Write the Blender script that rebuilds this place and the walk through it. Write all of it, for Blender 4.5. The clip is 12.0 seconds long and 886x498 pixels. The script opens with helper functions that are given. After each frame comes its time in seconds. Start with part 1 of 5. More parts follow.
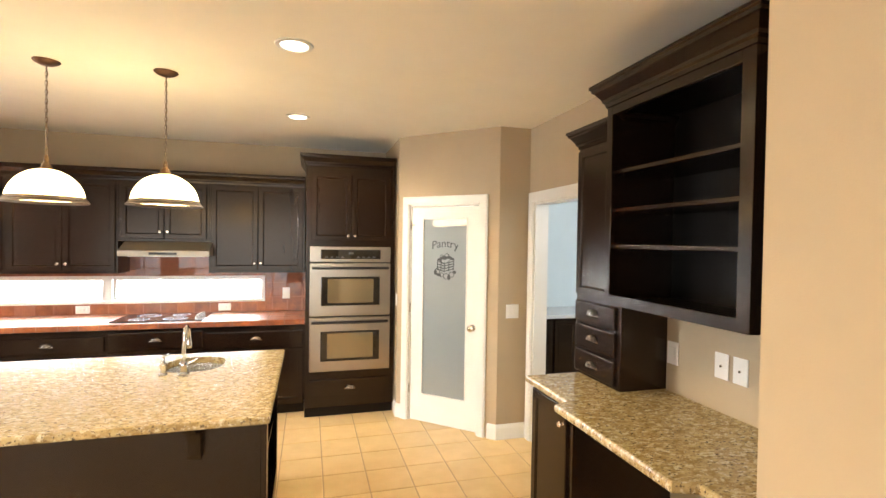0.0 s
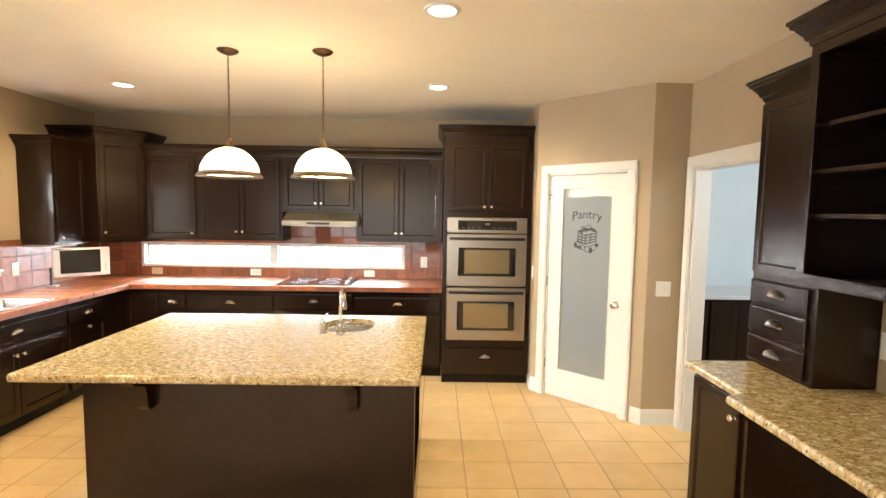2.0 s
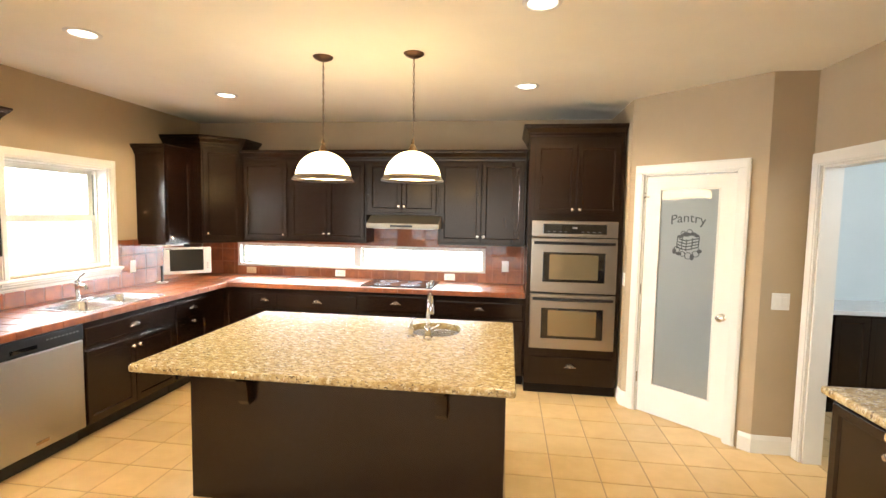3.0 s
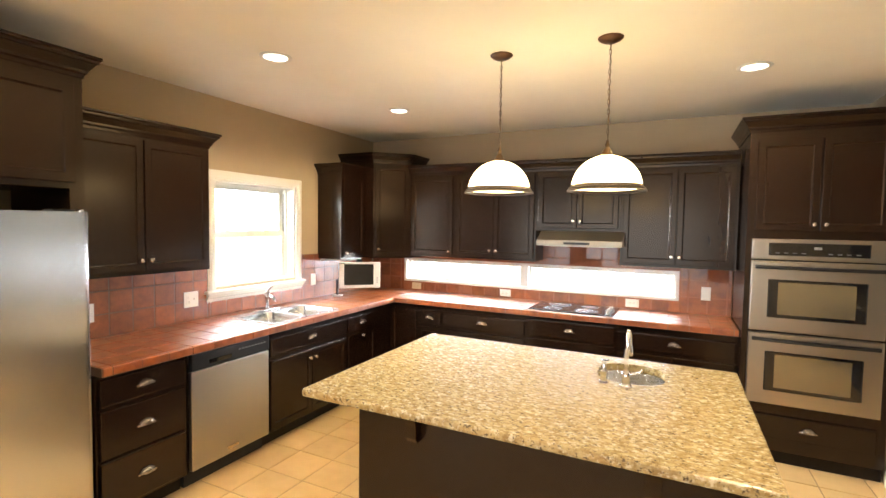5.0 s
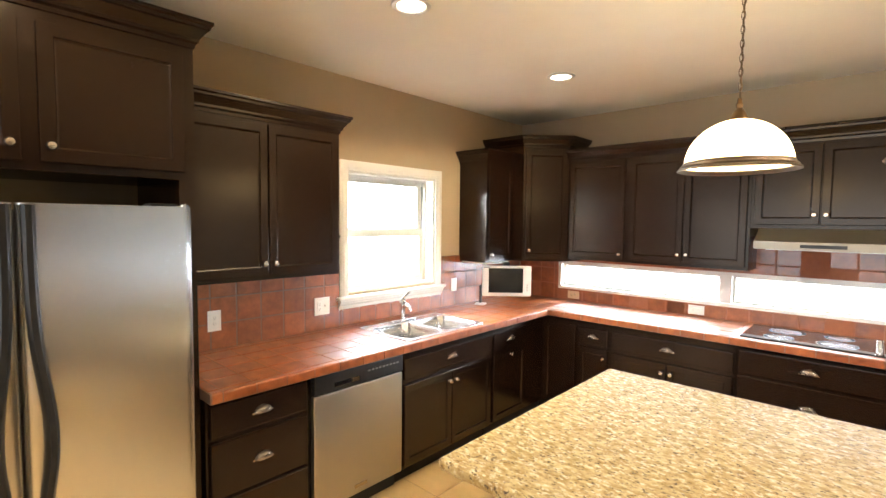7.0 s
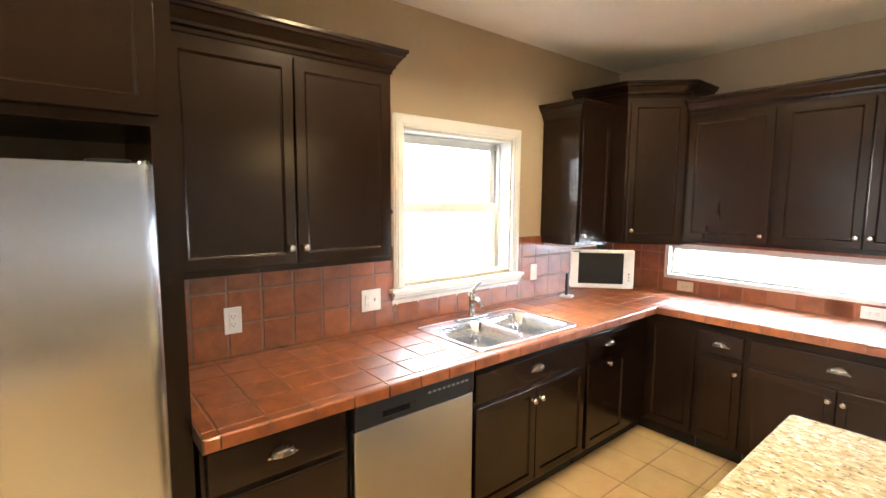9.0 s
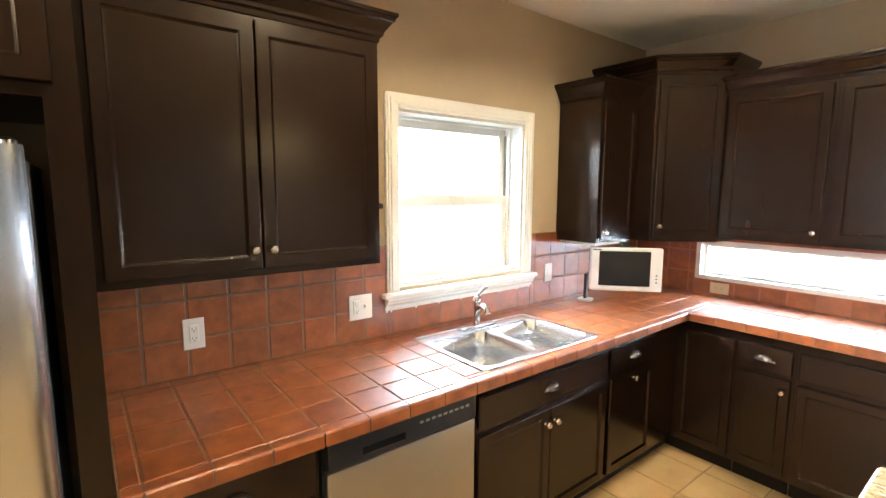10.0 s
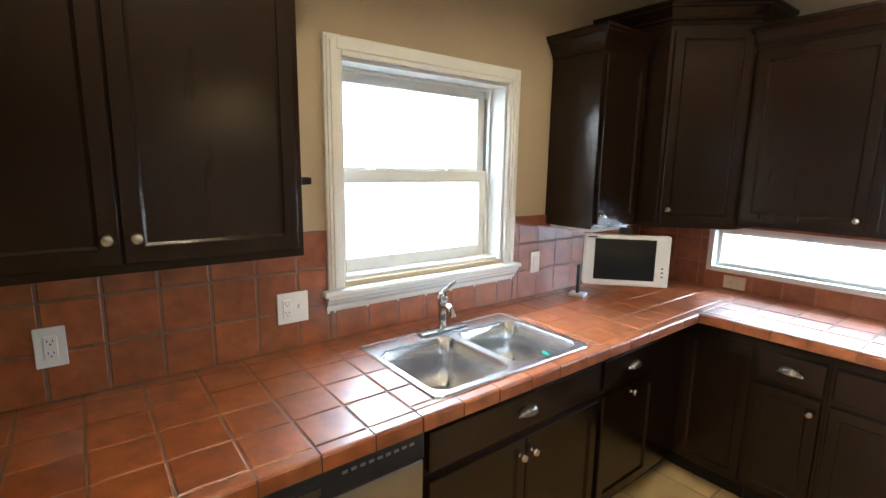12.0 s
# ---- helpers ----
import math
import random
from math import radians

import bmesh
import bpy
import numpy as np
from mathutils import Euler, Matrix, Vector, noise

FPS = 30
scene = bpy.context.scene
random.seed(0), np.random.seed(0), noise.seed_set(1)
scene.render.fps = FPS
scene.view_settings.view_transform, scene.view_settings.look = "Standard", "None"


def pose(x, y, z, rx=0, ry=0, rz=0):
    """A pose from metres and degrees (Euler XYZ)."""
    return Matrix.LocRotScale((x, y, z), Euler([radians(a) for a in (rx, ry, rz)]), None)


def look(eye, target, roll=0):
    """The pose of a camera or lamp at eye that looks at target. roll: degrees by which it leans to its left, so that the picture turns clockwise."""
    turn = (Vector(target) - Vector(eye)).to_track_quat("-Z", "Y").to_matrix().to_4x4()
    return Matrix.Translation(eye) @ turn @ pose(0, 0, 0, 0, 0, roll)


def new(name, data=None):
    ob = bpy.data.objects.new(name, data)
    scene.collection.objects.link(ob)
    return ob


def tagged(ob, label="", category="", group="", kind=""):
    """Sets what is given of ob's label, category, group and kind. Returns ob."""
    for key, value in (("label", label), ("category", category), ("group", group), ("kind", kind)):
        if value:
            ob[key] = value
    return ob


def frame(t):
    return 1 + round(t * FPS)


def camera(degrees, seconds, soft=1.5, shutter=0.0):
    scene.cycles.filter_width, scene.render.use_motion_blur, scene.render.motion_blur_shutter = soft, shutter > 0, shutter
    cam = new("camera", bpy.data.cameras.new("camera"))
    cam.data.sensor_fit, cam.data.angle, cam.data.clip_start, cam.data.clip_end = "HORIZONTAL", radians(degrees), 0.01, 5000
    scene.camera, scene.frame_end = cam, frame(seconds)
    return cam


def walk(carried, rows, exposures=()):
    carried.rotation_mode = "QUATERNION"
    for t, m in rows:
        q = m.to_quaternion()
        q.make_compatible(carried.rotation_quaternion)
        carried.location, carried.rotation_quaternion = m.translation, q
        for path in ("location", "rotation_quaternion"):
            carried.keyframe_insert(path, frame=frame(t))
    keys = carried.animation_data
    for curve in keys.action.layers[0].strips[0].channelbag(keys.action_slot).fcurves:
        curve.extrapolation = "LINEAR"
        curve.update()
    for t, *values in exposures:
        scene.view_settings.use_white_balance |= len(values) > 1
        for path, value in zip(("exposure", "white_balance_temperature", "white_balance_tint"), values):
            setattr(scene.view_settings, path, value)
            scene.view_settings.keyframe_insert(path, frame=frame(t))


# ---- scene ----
cam = camera(86.5, 12.0)
PATH = [
    (0, (0.098, 0.172, 1.709), (0.645, 2.096, 1.676), 0.9),
    (0.5, (0.081, 0.189, 1.705), (0.532, 2.135, 1.618), 1.1),
    (1, (0.057, 0.215, 1.697), (0.38, 2.185, 1.567), 1.1),
    (1.5, (0.037, 0.239, 1.688), (0.204, 2.226, 1.538), 0.9),
    (2, (0.005, 0.265, 1.688), (0.032, 2.259, 1.532), 0.9),
    (2.5, (-0.045, 0.3, 1.684), (-0.166, 2.29, 1.533), 0.9),
    (3, (-0.119, 0.349, 1.685), (-0.389, 2.325, 1.537), 1.0),
    (5, (-0.398, 0.716, 1.699), (-1.281, 2.508, 1.599), 0.9),
    (5.5, (-0.51, 0.863, 1.704), (-1.548, 2.569, 1.599), 1.2),
    (6, (-0.677, 1.004, 1.706), (-1.825, 2.638, 1.602), 1.3),
    (6.5, (-0.801, 1.145, 1.701), (-2.06, 2.695, 1.598), 0.9),
    (7, (-0.938, 1.303, 1.691), (-2.295, 2.767, 1.573), 0.6),
    (9, (-1.536, 1.782, 1.659), (-3.066, 3.052, 1.441), 0.4),
    (9.5, (-1.648, 1.921, 1.659), (-3.209, 3.148, 1.417), 0.3),
    (10, (-1.752, 2.056, 1.655), (-3.319, 3.273, 1.406), 0.2),
    (10.5, (-1.836, 2.183, 1.653), (-3.4, 3.402, 1.39), 0.2),
    (11, (-1.923, 2.291, 1.644), (-3.478, 3.515, 1.355), 0.5),
    (11.5, (-1.979, 2.398, 1.639), (-3.531, 3.617, 1.317), 0.7),
    (12, (-2.004, 2.484, 1.637), (-3.564, 3.688, 1.294), 0.9),
]
walk(cam, [(t, look(eye, target, roll)) for t, eye, target, roll in PATH],
     exposures=[(0, 0.1, 6400, 10), (3, 0.06, 6350, 10), (5.5, 0.0, 6280, 10), (7, -0.02, 6100, 10), (9, -0.04, 5850, 9), (10.5, -0.19, 5650, 7), (11.5, -0.6, 5480, 6), (12, -0.95, 5350, 5)])

# ---- light ----
def make_world():
    w = bpy.data.worlds.new("sky")
    scene.world = w
    w.use_nodes = True
    nt = w.node_tree
    bg = nt.nodes["Background"]
    sky = nt.nodes.new("ShaderNodeTexSky")
    sky.sky_type = 'NISHITA'
    sky.sun_disc = False
    sky.sun_elevation, sky.sun_rotation = radians(50), radians(200)
    nt.links.new(sky.outputs[0], bg.inputs[0])
    bg.inputs[1].default_value = 0.1


def lamp(name, kind, m, energy, color, **kw):
    d = bpy.data.lights.new(name, kind)
    d.energy, d.color = energy, color
    if kind == 'AREA':
        d.shape = kw.get("shape", 'RECTANGLE')
        d.size, d.size_y = kw.get("size", 0.2), kw.get("size_y", kw.get("size", 0.2))
        d.spread = kw.get("spread", math.pi)
    else:
        d.shadow_soft_size = kw.get("radius", 0.04)
    if kind == 'SPOT':
        d.spot_size, d.spot_blend = radians(kw.get("cone", 130)), 0.4
    ob = new(name, d)
    ob.matrix_world = m
    return ob


DAY, WARM = (0.88, 0.94, 1.0), (1.0, 0.775, 0.47)
CEIL = 2.70
make_world()
lamp("day_lamp", 'AREA', look((-4.35, 3.76, 2.0), (-2.7, 3.76, 0.95)), 330, DAY, size=1.3, size_y=1.1, spread=2.2)
lamp("day_lamp", 'AREA', look((-1.81, 5.98, 1.38), (-1.81, 5.1, 0.98)), 400, DAY, size=3.0, size_y=0.5)
# Daylight fill through the assumed, unseen south opening.
lamp("day_lamp", 'AREA', look((-1.4, -3.42, 1.35), (-1.4, 5, -1.2)), 24, DAY, size=3.2, size_y=2.0, spread=2.0)
# Added fill for the desk side, through an unseen west opening.
lamp("day_lamp", 'AREA', look((-3.72, -2.5, 1.3), (1.95, 2.0, 0.9)), 30, DAY, size=1.3, size_y=1.7, spread=1.8)
# Added fill lamp inside the room beyond the doorway; no window there.
lamp("day_lamp", 'AREA', look((3.2, 3.0, 2.3), (3.2, 5, 1.0)), 34, DAY, size=0.9, size_y=0.9)
# The last four, at y below 0, are unseen cans added as warm fill.
CANS = [(-2.60, 2.86), (-2.61, 4.29), (0.015, 2.715), (0.0, 4.18), (0.015, 1.26), (-2.60, 1.42), (-2.60, -0.05), (-1.30, -0.05), (-2.60, -1.50), (-0.60, -1.50)]
PENDANTS = [(-1.35, 3.385), (-0.74, 3.37)]
for cx, cy in CANS:
    lamp("can_and_fill_bulb", 'SPOT', pose(cx, cy, CEIL - 0.012), 32 if 1 < cy < 1.3 else 62 if cy == 1.42 else 80 if cy < 0 and cx > -2 else 124, WARM, radius=0.05, cone=156)
for cx, cy in PENDANTS:
    lamp("pendant_bulb", 'POINT', pose(cx, cy, 1.99), 22, (1.0, 0.70, 0.35), radius=0.05)

# ---- materials ----
def mat(name, color, rough=0.5, metal=0.0, color2=None, scale=8.0, grain=0.0, bump=0.0, bump_scale=60.0, stretch=(1, 1, 1), vary=0.0, coat=0.0, spec=0.5, mix=1.0):
    m = bpy.data.materials.new(name)
    m.use_nodes = True
    nt = m.node_tree
    b = nt.nodes["Principled BSDF"]
    b.inputs["Base Color"].default_value = (*color, 1)
    b.inputs["Roughness"].default_value = rough
    b.inputs["Metallic"].default_value = metal
    b.inputs["Coat Weight"].default_value = coat
    b.inputs["Specular IOR Level"].default_value = spec
    geo = nt.nodes.new("ShaderNodeNewGeometry")
    mp = nt.nodes.new("ShaderNodeMapping")
    mp.inputs["Scale"].default_value = stretch
    nt.links.new(geo.outputs["Position"], mp.inputs[0])
    col = None
    if color2:
        n = nt.nodes.new("ShaderNodeTexNoise")
        n.inputs["Scale"].default_value, n.inputs["Detail"].default_value, n.inputs["Roughness"].default_value = scale, 5, 0.6
        nt.links.new(mp.outputs[0], n.inputs["Vector"])
        r = nt.nodes.new("ShaderNodeValToRGB")
        r.color_ramp.elements[0].position, r.color_ramp.elements[1].position = 0.5 - 0.22 / mix, 0.5 + 0.22 / mix
        r.color_ramp.elements[0].color, r.color_ramp.elements[1].color = (*color, 1), (*color2, 1)
        nt.links.new(n.outputs[0], r.inputs[0])
        col = r.outputs[0]
    if vary:
        oi = nt.nodes.new("ShaderNodeObjectInfo")
        mr = nt.nodes.new("ShaderNodeMapRange")
        mr.inputs[3].default_value, mr.inputs[4].default_value = 1 - vary, 1 + vary
        nt.links.new(oi.outputs["Random"], mr.inputs[0])
        hs = nt.nodes.new("ShaderNodeHueSaturation")
        nt.links.new(mr.outputs[0], hs.inputs["Value"])
        if col:
            nt.links.new(col, hs.inputs["Color"])
        else:
            hs.inputs["Color"].default_value = (*color, 1)
        col = hs.outputs[0]
    if col:
        nt.links.new(col, b.inputs["Base Color"])
    if bump:
        n2 = nt.nodes.new("ShaderNodeTexNoise")
        n2.inputs["Scale"].default_value, n2.inputs["Detail"].default_value = bump_scale, 4
        nt.links.new(mp.outputs[0], n2.inputs["Vector"])
        bp = nt.nodes.new("ShaderNodeBump")
        bp.inputs["Strength"].default_value, bp.inputs["Distance"].default_value = bump, 0.004
        nt.links.new(n2.outputs[0], bp.inputs["Height"])
        nt.links.new(bp.outputs[0], b.inputs["Normal"])
        if grain:
            mr2 = nt.nodes.new("ShaderNodeMapRange")
            mr2.inputs[3].default_value, mr2.inputs[4].default_value = max(rough - grain, 0.02), rough + grain
            nt.links.new(n2.outputs[0], mr2.inputs[0])
            nt.links.new(mr2.outputs[0], b.inputs["Roughness"])
    return m


def glow(name, color, strength):
    m = bpy.data.materials.new(name)
    m.use_nodes = True
    b = m.node_tree.nodes["Principled BSDF"]
    b.inputs["Base Color"].default_value = (*color, 1)
    b.inputs["Emission Color"].default_value = (*color, 1)
    b.inputs["Emission Strength"].default_value = strength
    return m


def granite(name):
    m = bpy.data.materials.new(name)
    m.use_nodes = True
    nt = m.node_tree
    b = nt.nodes["Principled BSDF"]
    b.inputs["Roughness"].default_value = 0.17
    geo = nt.nodes.new("ShaderNodeNewGeometry")
    mp = nt.nodes.new("ShaderNodeMapping")
    mp.inputs["Rotation"].default_value = (0, 0, 0.45)
    mp.inputs["Scale"].default_value = (1.0, 1.7, 1.0)
    nt.links.new(geo.outputs["Position"], mp.inputs[0])

    def tex(scale, detail, lo, hi, a, c):
        n = nt.nodes.new("ShaderNodeTexNoise")
        n.inputs["Scale"].default_value, n.inputs["Detail"].default_value, n.inputs["Roughness"].default_value = scale, detail, 0.65
        nt.links.new(mp.outputs[0], n.inputs["Vector"])
        r = nt.nodes.new("ShaderNodeValToRGB")
        r.color_ramp.elements[0].position, r.color_ramp.elements[1].position = lo, hi
        r.color_ramp.elements[0].color, r.color_ramp.elements[1].color = a, c
        nt.links.new(n.outputs[0], r.inputs[0])
        return r.outputs[0]

    base = tex(24, 6, 0.38, 0.62, (0.27, 0.180, 0.068, 1), (0.44, 0.345, 0.17, 1))
    pale = tex(38, 4, 0.53, 0.64, (0, 0, 0, 1), (1, 1, 1, 1))
    dark = tex(60, 3, 0.565, 0.65, (0, 0, 0, 1), (1, 1, 1, 1))
    mx = nt.nodes.new("ShaderNodeMix")
    mx.data_type = 'RGBA'
    nt.links.new(pale, mx.inputs["Factor"])
    nt.links.new(base, mx.inputs["A"])
    mx.inputs["B"].default_value = (0.56, 0.49, 0.33, 1)
    off = nt.nodes.new("ShaderNodeVectorMath")
    off.inputs[1].default_value = (3.7, 9.1, 5.3)
    nt.links.new(mp.outputs[0], off.inputs[0])
    n = [x for x in nt.nodes if x.type == 'TEX_NOISE'][-1]
    nt.links.new(off.outputs[0], n.inputs["Vector"])
    mx2 = nt.nodes.new("ShaderNodeMix")
    mx2.data_type = 'RGBA'
    nt.links.new(dark, mx2.inputs["Factor"])
    nt.links.new(mx.outputs["Result"], mx2.inputs["A"])
    mx2.inputs["B"].default_value = (0.09, 0.063, 0.038, 1)
    nt.links.new(mx2.outputs["Result"], b.inputs["Base Color"])
    return m


M_WALL = mat("taupe wall paint", (0.39, 0.30, 0.185), 0.75, color2=(0.415, 0.32, 0.20), scale=3, bump=0.12, bump_scale=260)
M_BLUE = mat("pale blue wall paint", (0.60, 0.66, 0.67), 0.75, color2=(0.63, 0.69, 0.70), scale=3, bump=0.1, bump_scale=260)
M_CEIL = mat("ceiling paint", (0.84, 0.79, 0.67), 0.85, color2=(0.87, 0.82, 0.70), scale=4, bump=0.25, bump_scale=180)
M_TRIM = mat("white trim paint", (0.71, 0.69, 0.63), 0.35, color2=(0.74, 0.72, 0.66), scale=6, bump=0.04, bump_scale=120)
M_CAB = mat("espresso stained wood", (0.0088, 0.0045, 0.0027), 0.22, color2=(0.0165, 0.0080, 0.0043), scale=7, stretch=(1, 1, 0.15), vary=0.06, mix=0.3, spec=0.34)
# Darker than M_CAB; covers the bookcase insides and the toe kicks.
M_CABDARK = mat("darker cabinet wood", (0.006, 0.004, 0.003), 0.28, color2=(0.010, 0.0065, 0.0045), scale=6, bump=0.05, bump_scale=60, stretch=(1, 1, 0.12), spec=0.2)
M_CAB.node_tree.nodes["Principled BSDF"].inputs["Specular Tint"].default_value = (1.0, 0.89, 0.76, 1)
M_GRANITE = granite("golden speckled granite")
M_TERRA = mat("glazed terracotta tile", (0.15, 0.034, 0.0062), 0.36, color2=(0.295, 0.083, 0.0165), scale=13, grain=0.04, bump=0.003, bump_scale=16, vary=0.10, coat=1.0, spec=0.3)
M_TERRA.node_tree.nodes["Principled BSDF"].inputs["Coat Roughness"].default_value = 0.26
M_TERRA.node_tree.nodes["Principled BSDF"].inputs["Coat IOR"].default_value = 1.62
M_GROUT = mat("brown grout", (0.125, 0.066, 0.038), 0.8, color2=(0.165, 0.092, 0.055), scale=30, bump=0.3, bump_scale=200)
M_FLOOR = mat("beige ceramic floor tile", (0.55, 0.37, 0.165), 0.33, color2=(0.65, 0.465, 0.23), scale=5, grain=0.08, bump=0.10, bump_scale=40, vary=0.06)
M_FGROUT = mat("tan floor grout", (0.30, 0.215, 0.14), 0.9, color2=(0.36, 0.26, 0.17), scale=30, bump=0.3, bump_scale=200)
M_STEEL = mat("brushed stainless steel", (0.58, 0.56, 0.53), 0.30, 1.0, color2=(0.60, 0.58, 0.55), scale=3, grain=0.03, bump=0.006, bump_scale=60, stretch=(1, 1, 0.03))
M_OVEN = mat("warm brushed oven steel", (0.39, 0.35, 0.285), 0.3, 1.0, color2=(0.42, 0.375, 0.31), scale=3)
M_FRIDGE = mat("refrigerator steel", (0.66, 0.668, 0.68), 0.25, 1.0, color2=(0.69, 0.698, 0.71), scale=3)


def brushed(m, amount):
    """Grain that spreads reflections sideways and keeps them crisp up and down."""
    nt = m.node_tree
    tg = nt.nodes.new("ShaderNodeTangent")
    tg.direction_type, tg.axis = 'RADIAL', 'Z'
    b = nt.nodes["Principled BSDF"]
    b.inputs["Anisotropic"].default_value = amount
    nt.links.new(tg.outputs[0], b.inputs["Tangent"])


brushed(M_FRIDGE, 0.97)
M_HOOD = mat("hood steel", (0.36, 0.32, 0.26), 0.46, 1.0, color2=(0.33, 0.285, 0.225), scale=3)
M_SPLASH = mat("terracotta grout", (0.24, 0.074, 0.026), 0.7, color2=(0.29, 0.098, 0.036), scale=30, bump=0.2, bump_scale=200)
M_SINK = mat("satin sink steel", (0.76, 0.755, 0.75), 0.24, 1.0, color2=(0.78, 0.775, 0.77), scale=9)
M_NICKEL = mat("satin nickel", (0.66, 0.61, 0.53), 0.26, 1.0, color2=(0.70, 0.65, 0.57), scale=30)
M_CHROME = mat("polished chrome", (0.78, 0.77, 0.75), 0.07, 1.0)
M_BLACK = mat("black plastic", (0.010, 0.010, 0.011), 0.34, spec=0.3, color2=(0.018, 0.018, 0.019), scale=20, bump=0.05, bump_scale=200)
M_BGLASS = mat("black glass", (0.008, 0.008, 0.009), 0.05, coat=0.6)
M_OVENGLASS = mat("smoked oven glass", (0.30, 0.255, 0.165), 0.07, 0.7, coat=0.6)
M_PLATE = mat("white plastic", (0.78, 0.76, 0.70), 0.3, color2=(0.80, 0.78, 0.73), scale=30)
M_ALMOND = mat("almond plastic", (0.66, 0.52, 0.36), 0.35, color2=(0.69, 0.55, 0.39), scale=30)
M_BRONZE = mat("oil rubbed bronze", (0.075, 0.038, 0.022), 0.42, 0.7, color2=(0.11, 0.055, 0.03), scale=30)
M_SHADE = glow("lit opal glass", (1.0, 0.75, 0.39), 10.0)
M_CANGLOW = glow("lit lamp face", (1.0, 0.90, 0.72), 7.0)
M_SCREEN = mat("dark screen", (0.012, 0.012, 0.013), 0.16)
M_SILVER = mat("silver white plastic", (0.66, 0.65, 0.63), 0.32, color2=(0.69, 0.68, 0.66), scale=30)
M_GRASS = mat("sunlit lawn", (0.07, 0.11, 0.035), 0.9, color2=(0.11, 0.15, 0.05), scale=2)
M_INK = mat("dark etched ink", (0.07, 0.078, 0.08), 0.6)
M_FROST = mat("frosted glass", (0.30, 0.335, 0.335), 0.5, coat=1.0, color2=(0.33, 0.365, 0.365), scale=2)
M_FROST.node_tree.nodes["Principled BSDF"].inputs["Transmission Weight"].default_value = 0.35
M_FROST.node_tree.nodes["Principled BSDF"].inputs["Coat Roughness"].default_value = 0.04
M_FROST.node_tree.nodes["Principled BSDF"].inputs["Coat IOR"].default_value = 2.0


def glass():
    m = bpy.data.materials.new("clear window glass")
    m.use_nodes = True
    b = m.node_tree.nodes["Principled BSDF"]
    b.inputs["Transmission Weight"].default_value = 1.0
    b.inputs["Roughness"].default_value = 0.0
    b.inputs["IOR"].default_value = 1.05
    b.inputs["Base Color"].default_value = (0.97, 0.99, 0.99, 1)
    return m


M_GLASS = glass()


def outdoors():
    """Overexposed distance: bright haze above, paler greens and a fence tone below."""
    m = bpy.data.materials.new("bright hazy distance")
    m.use_nodes = True
    nt = m.node_tree
    b = nt.nodes["Principled BSDF"]
    n = nt.nodes.new("ShaderNodeTexNoise")
    n.inputs["Scale"].default_value, n.inputs["Detail"].default_value = 0.7, 3
    geo = nt.nodes.new("ShaderNodeNewGeometry")
    nt.links.new(geo.outputs["Position"], n.inputs["Vector"])
    r = nt.nodes.new("ShaderNodeValToRGB")
    r.color_ramp.elements[0].color, r.color_ramp.elements[1].color = (0.80, 0.86, 0.84, 1), (1, 1, 1, 1)
    r.color_ramp.elements[0].position, r.color_ramp.elements[1].position = 0.36, 0.5
    nt.links.new(n.outputs[0], r.inputs[0])
    nt.links.new(r.outputs[0], b.inputs["Emission Color"])
    b.inputs["Base Color"].default_value = (0.5, 0.5, 0.5, 1)
    b.inputs["Emission Strength"].default_value = 2.6
    return m


M_OUT = outdoors()

M_MARK = mat("grey printed marks", (0.16, 0.16, 0.16), 0.4)

# ---- mesh helpers ----
def box(bm, x0, x1, y0, y1, z0, z1, bev=0.0):
    r = bmesh.ops.create_cube(bm, size=1.0, matrix=Matrix.Translation(((x0 + x1) / 2, (y0 + y1) / 2, (z0 + z1) / 2)) @ Matrix.Diagonal((abs(x1 - x0), abs(y1 - y0), abs(z1 - z0), 1)))
    if bev:
        es = list({e for v in r["verts"] for e in v.link_edges})
        bmesh.ops.bevel(bm, geom=es, offset=bev, segments=2, profile=0.6, affect='EDGES')
    return bm


def cyl(bm, p, r, h, axis='z', seg=20, r2=None, cap=True):
    rot = {'z': Matrix(), 'x': Matrix.Rotation(radians(90), 4, 'Y'), 'y': Matrix.Rotation(radians(-90), 4, 'X')}[axis]
    bmesh.ops.create_cone(bm, cap_ends=cap, segments=seg, radius1=r, radius2=r if r2 is None else r2, depth=h, matrix=Matrix.Translation(p) @ rot @ Matrix.Translation((0, 0, h / 2)))
    return bm


def lathe(bm, profile, p=(0, 0, 0), seg=28, m=None):
    rings = []
    m = m or Matrix()
    for r, z in profile:
        rings.append([bm.verts.new(Vector(p) + m @ Vector((r * math.cos(2 * math.pi * i / seg), r * math.sin(2 * math.pi * i / seg), z))) for i in range(seg)])
    for a, b in zip(rings, rings[1:]):
        for i in range(seg):
            bm.faces.new((a[i], a[(i + 1) % seg], b[(i + 1) % seg], b[i]))
    for ring, flip in ((rings[0], True), (rings[-1], False)):
        if (ring[0].co - ring[seg // 2].co).length > 1e-4:
            bm.faces.new(ring[::-1] if flip else ring)
    bmesh.ops.remove_doubles(bm, verts=[v for ring in rings for v in ring], dist=1e-5)
    return bm


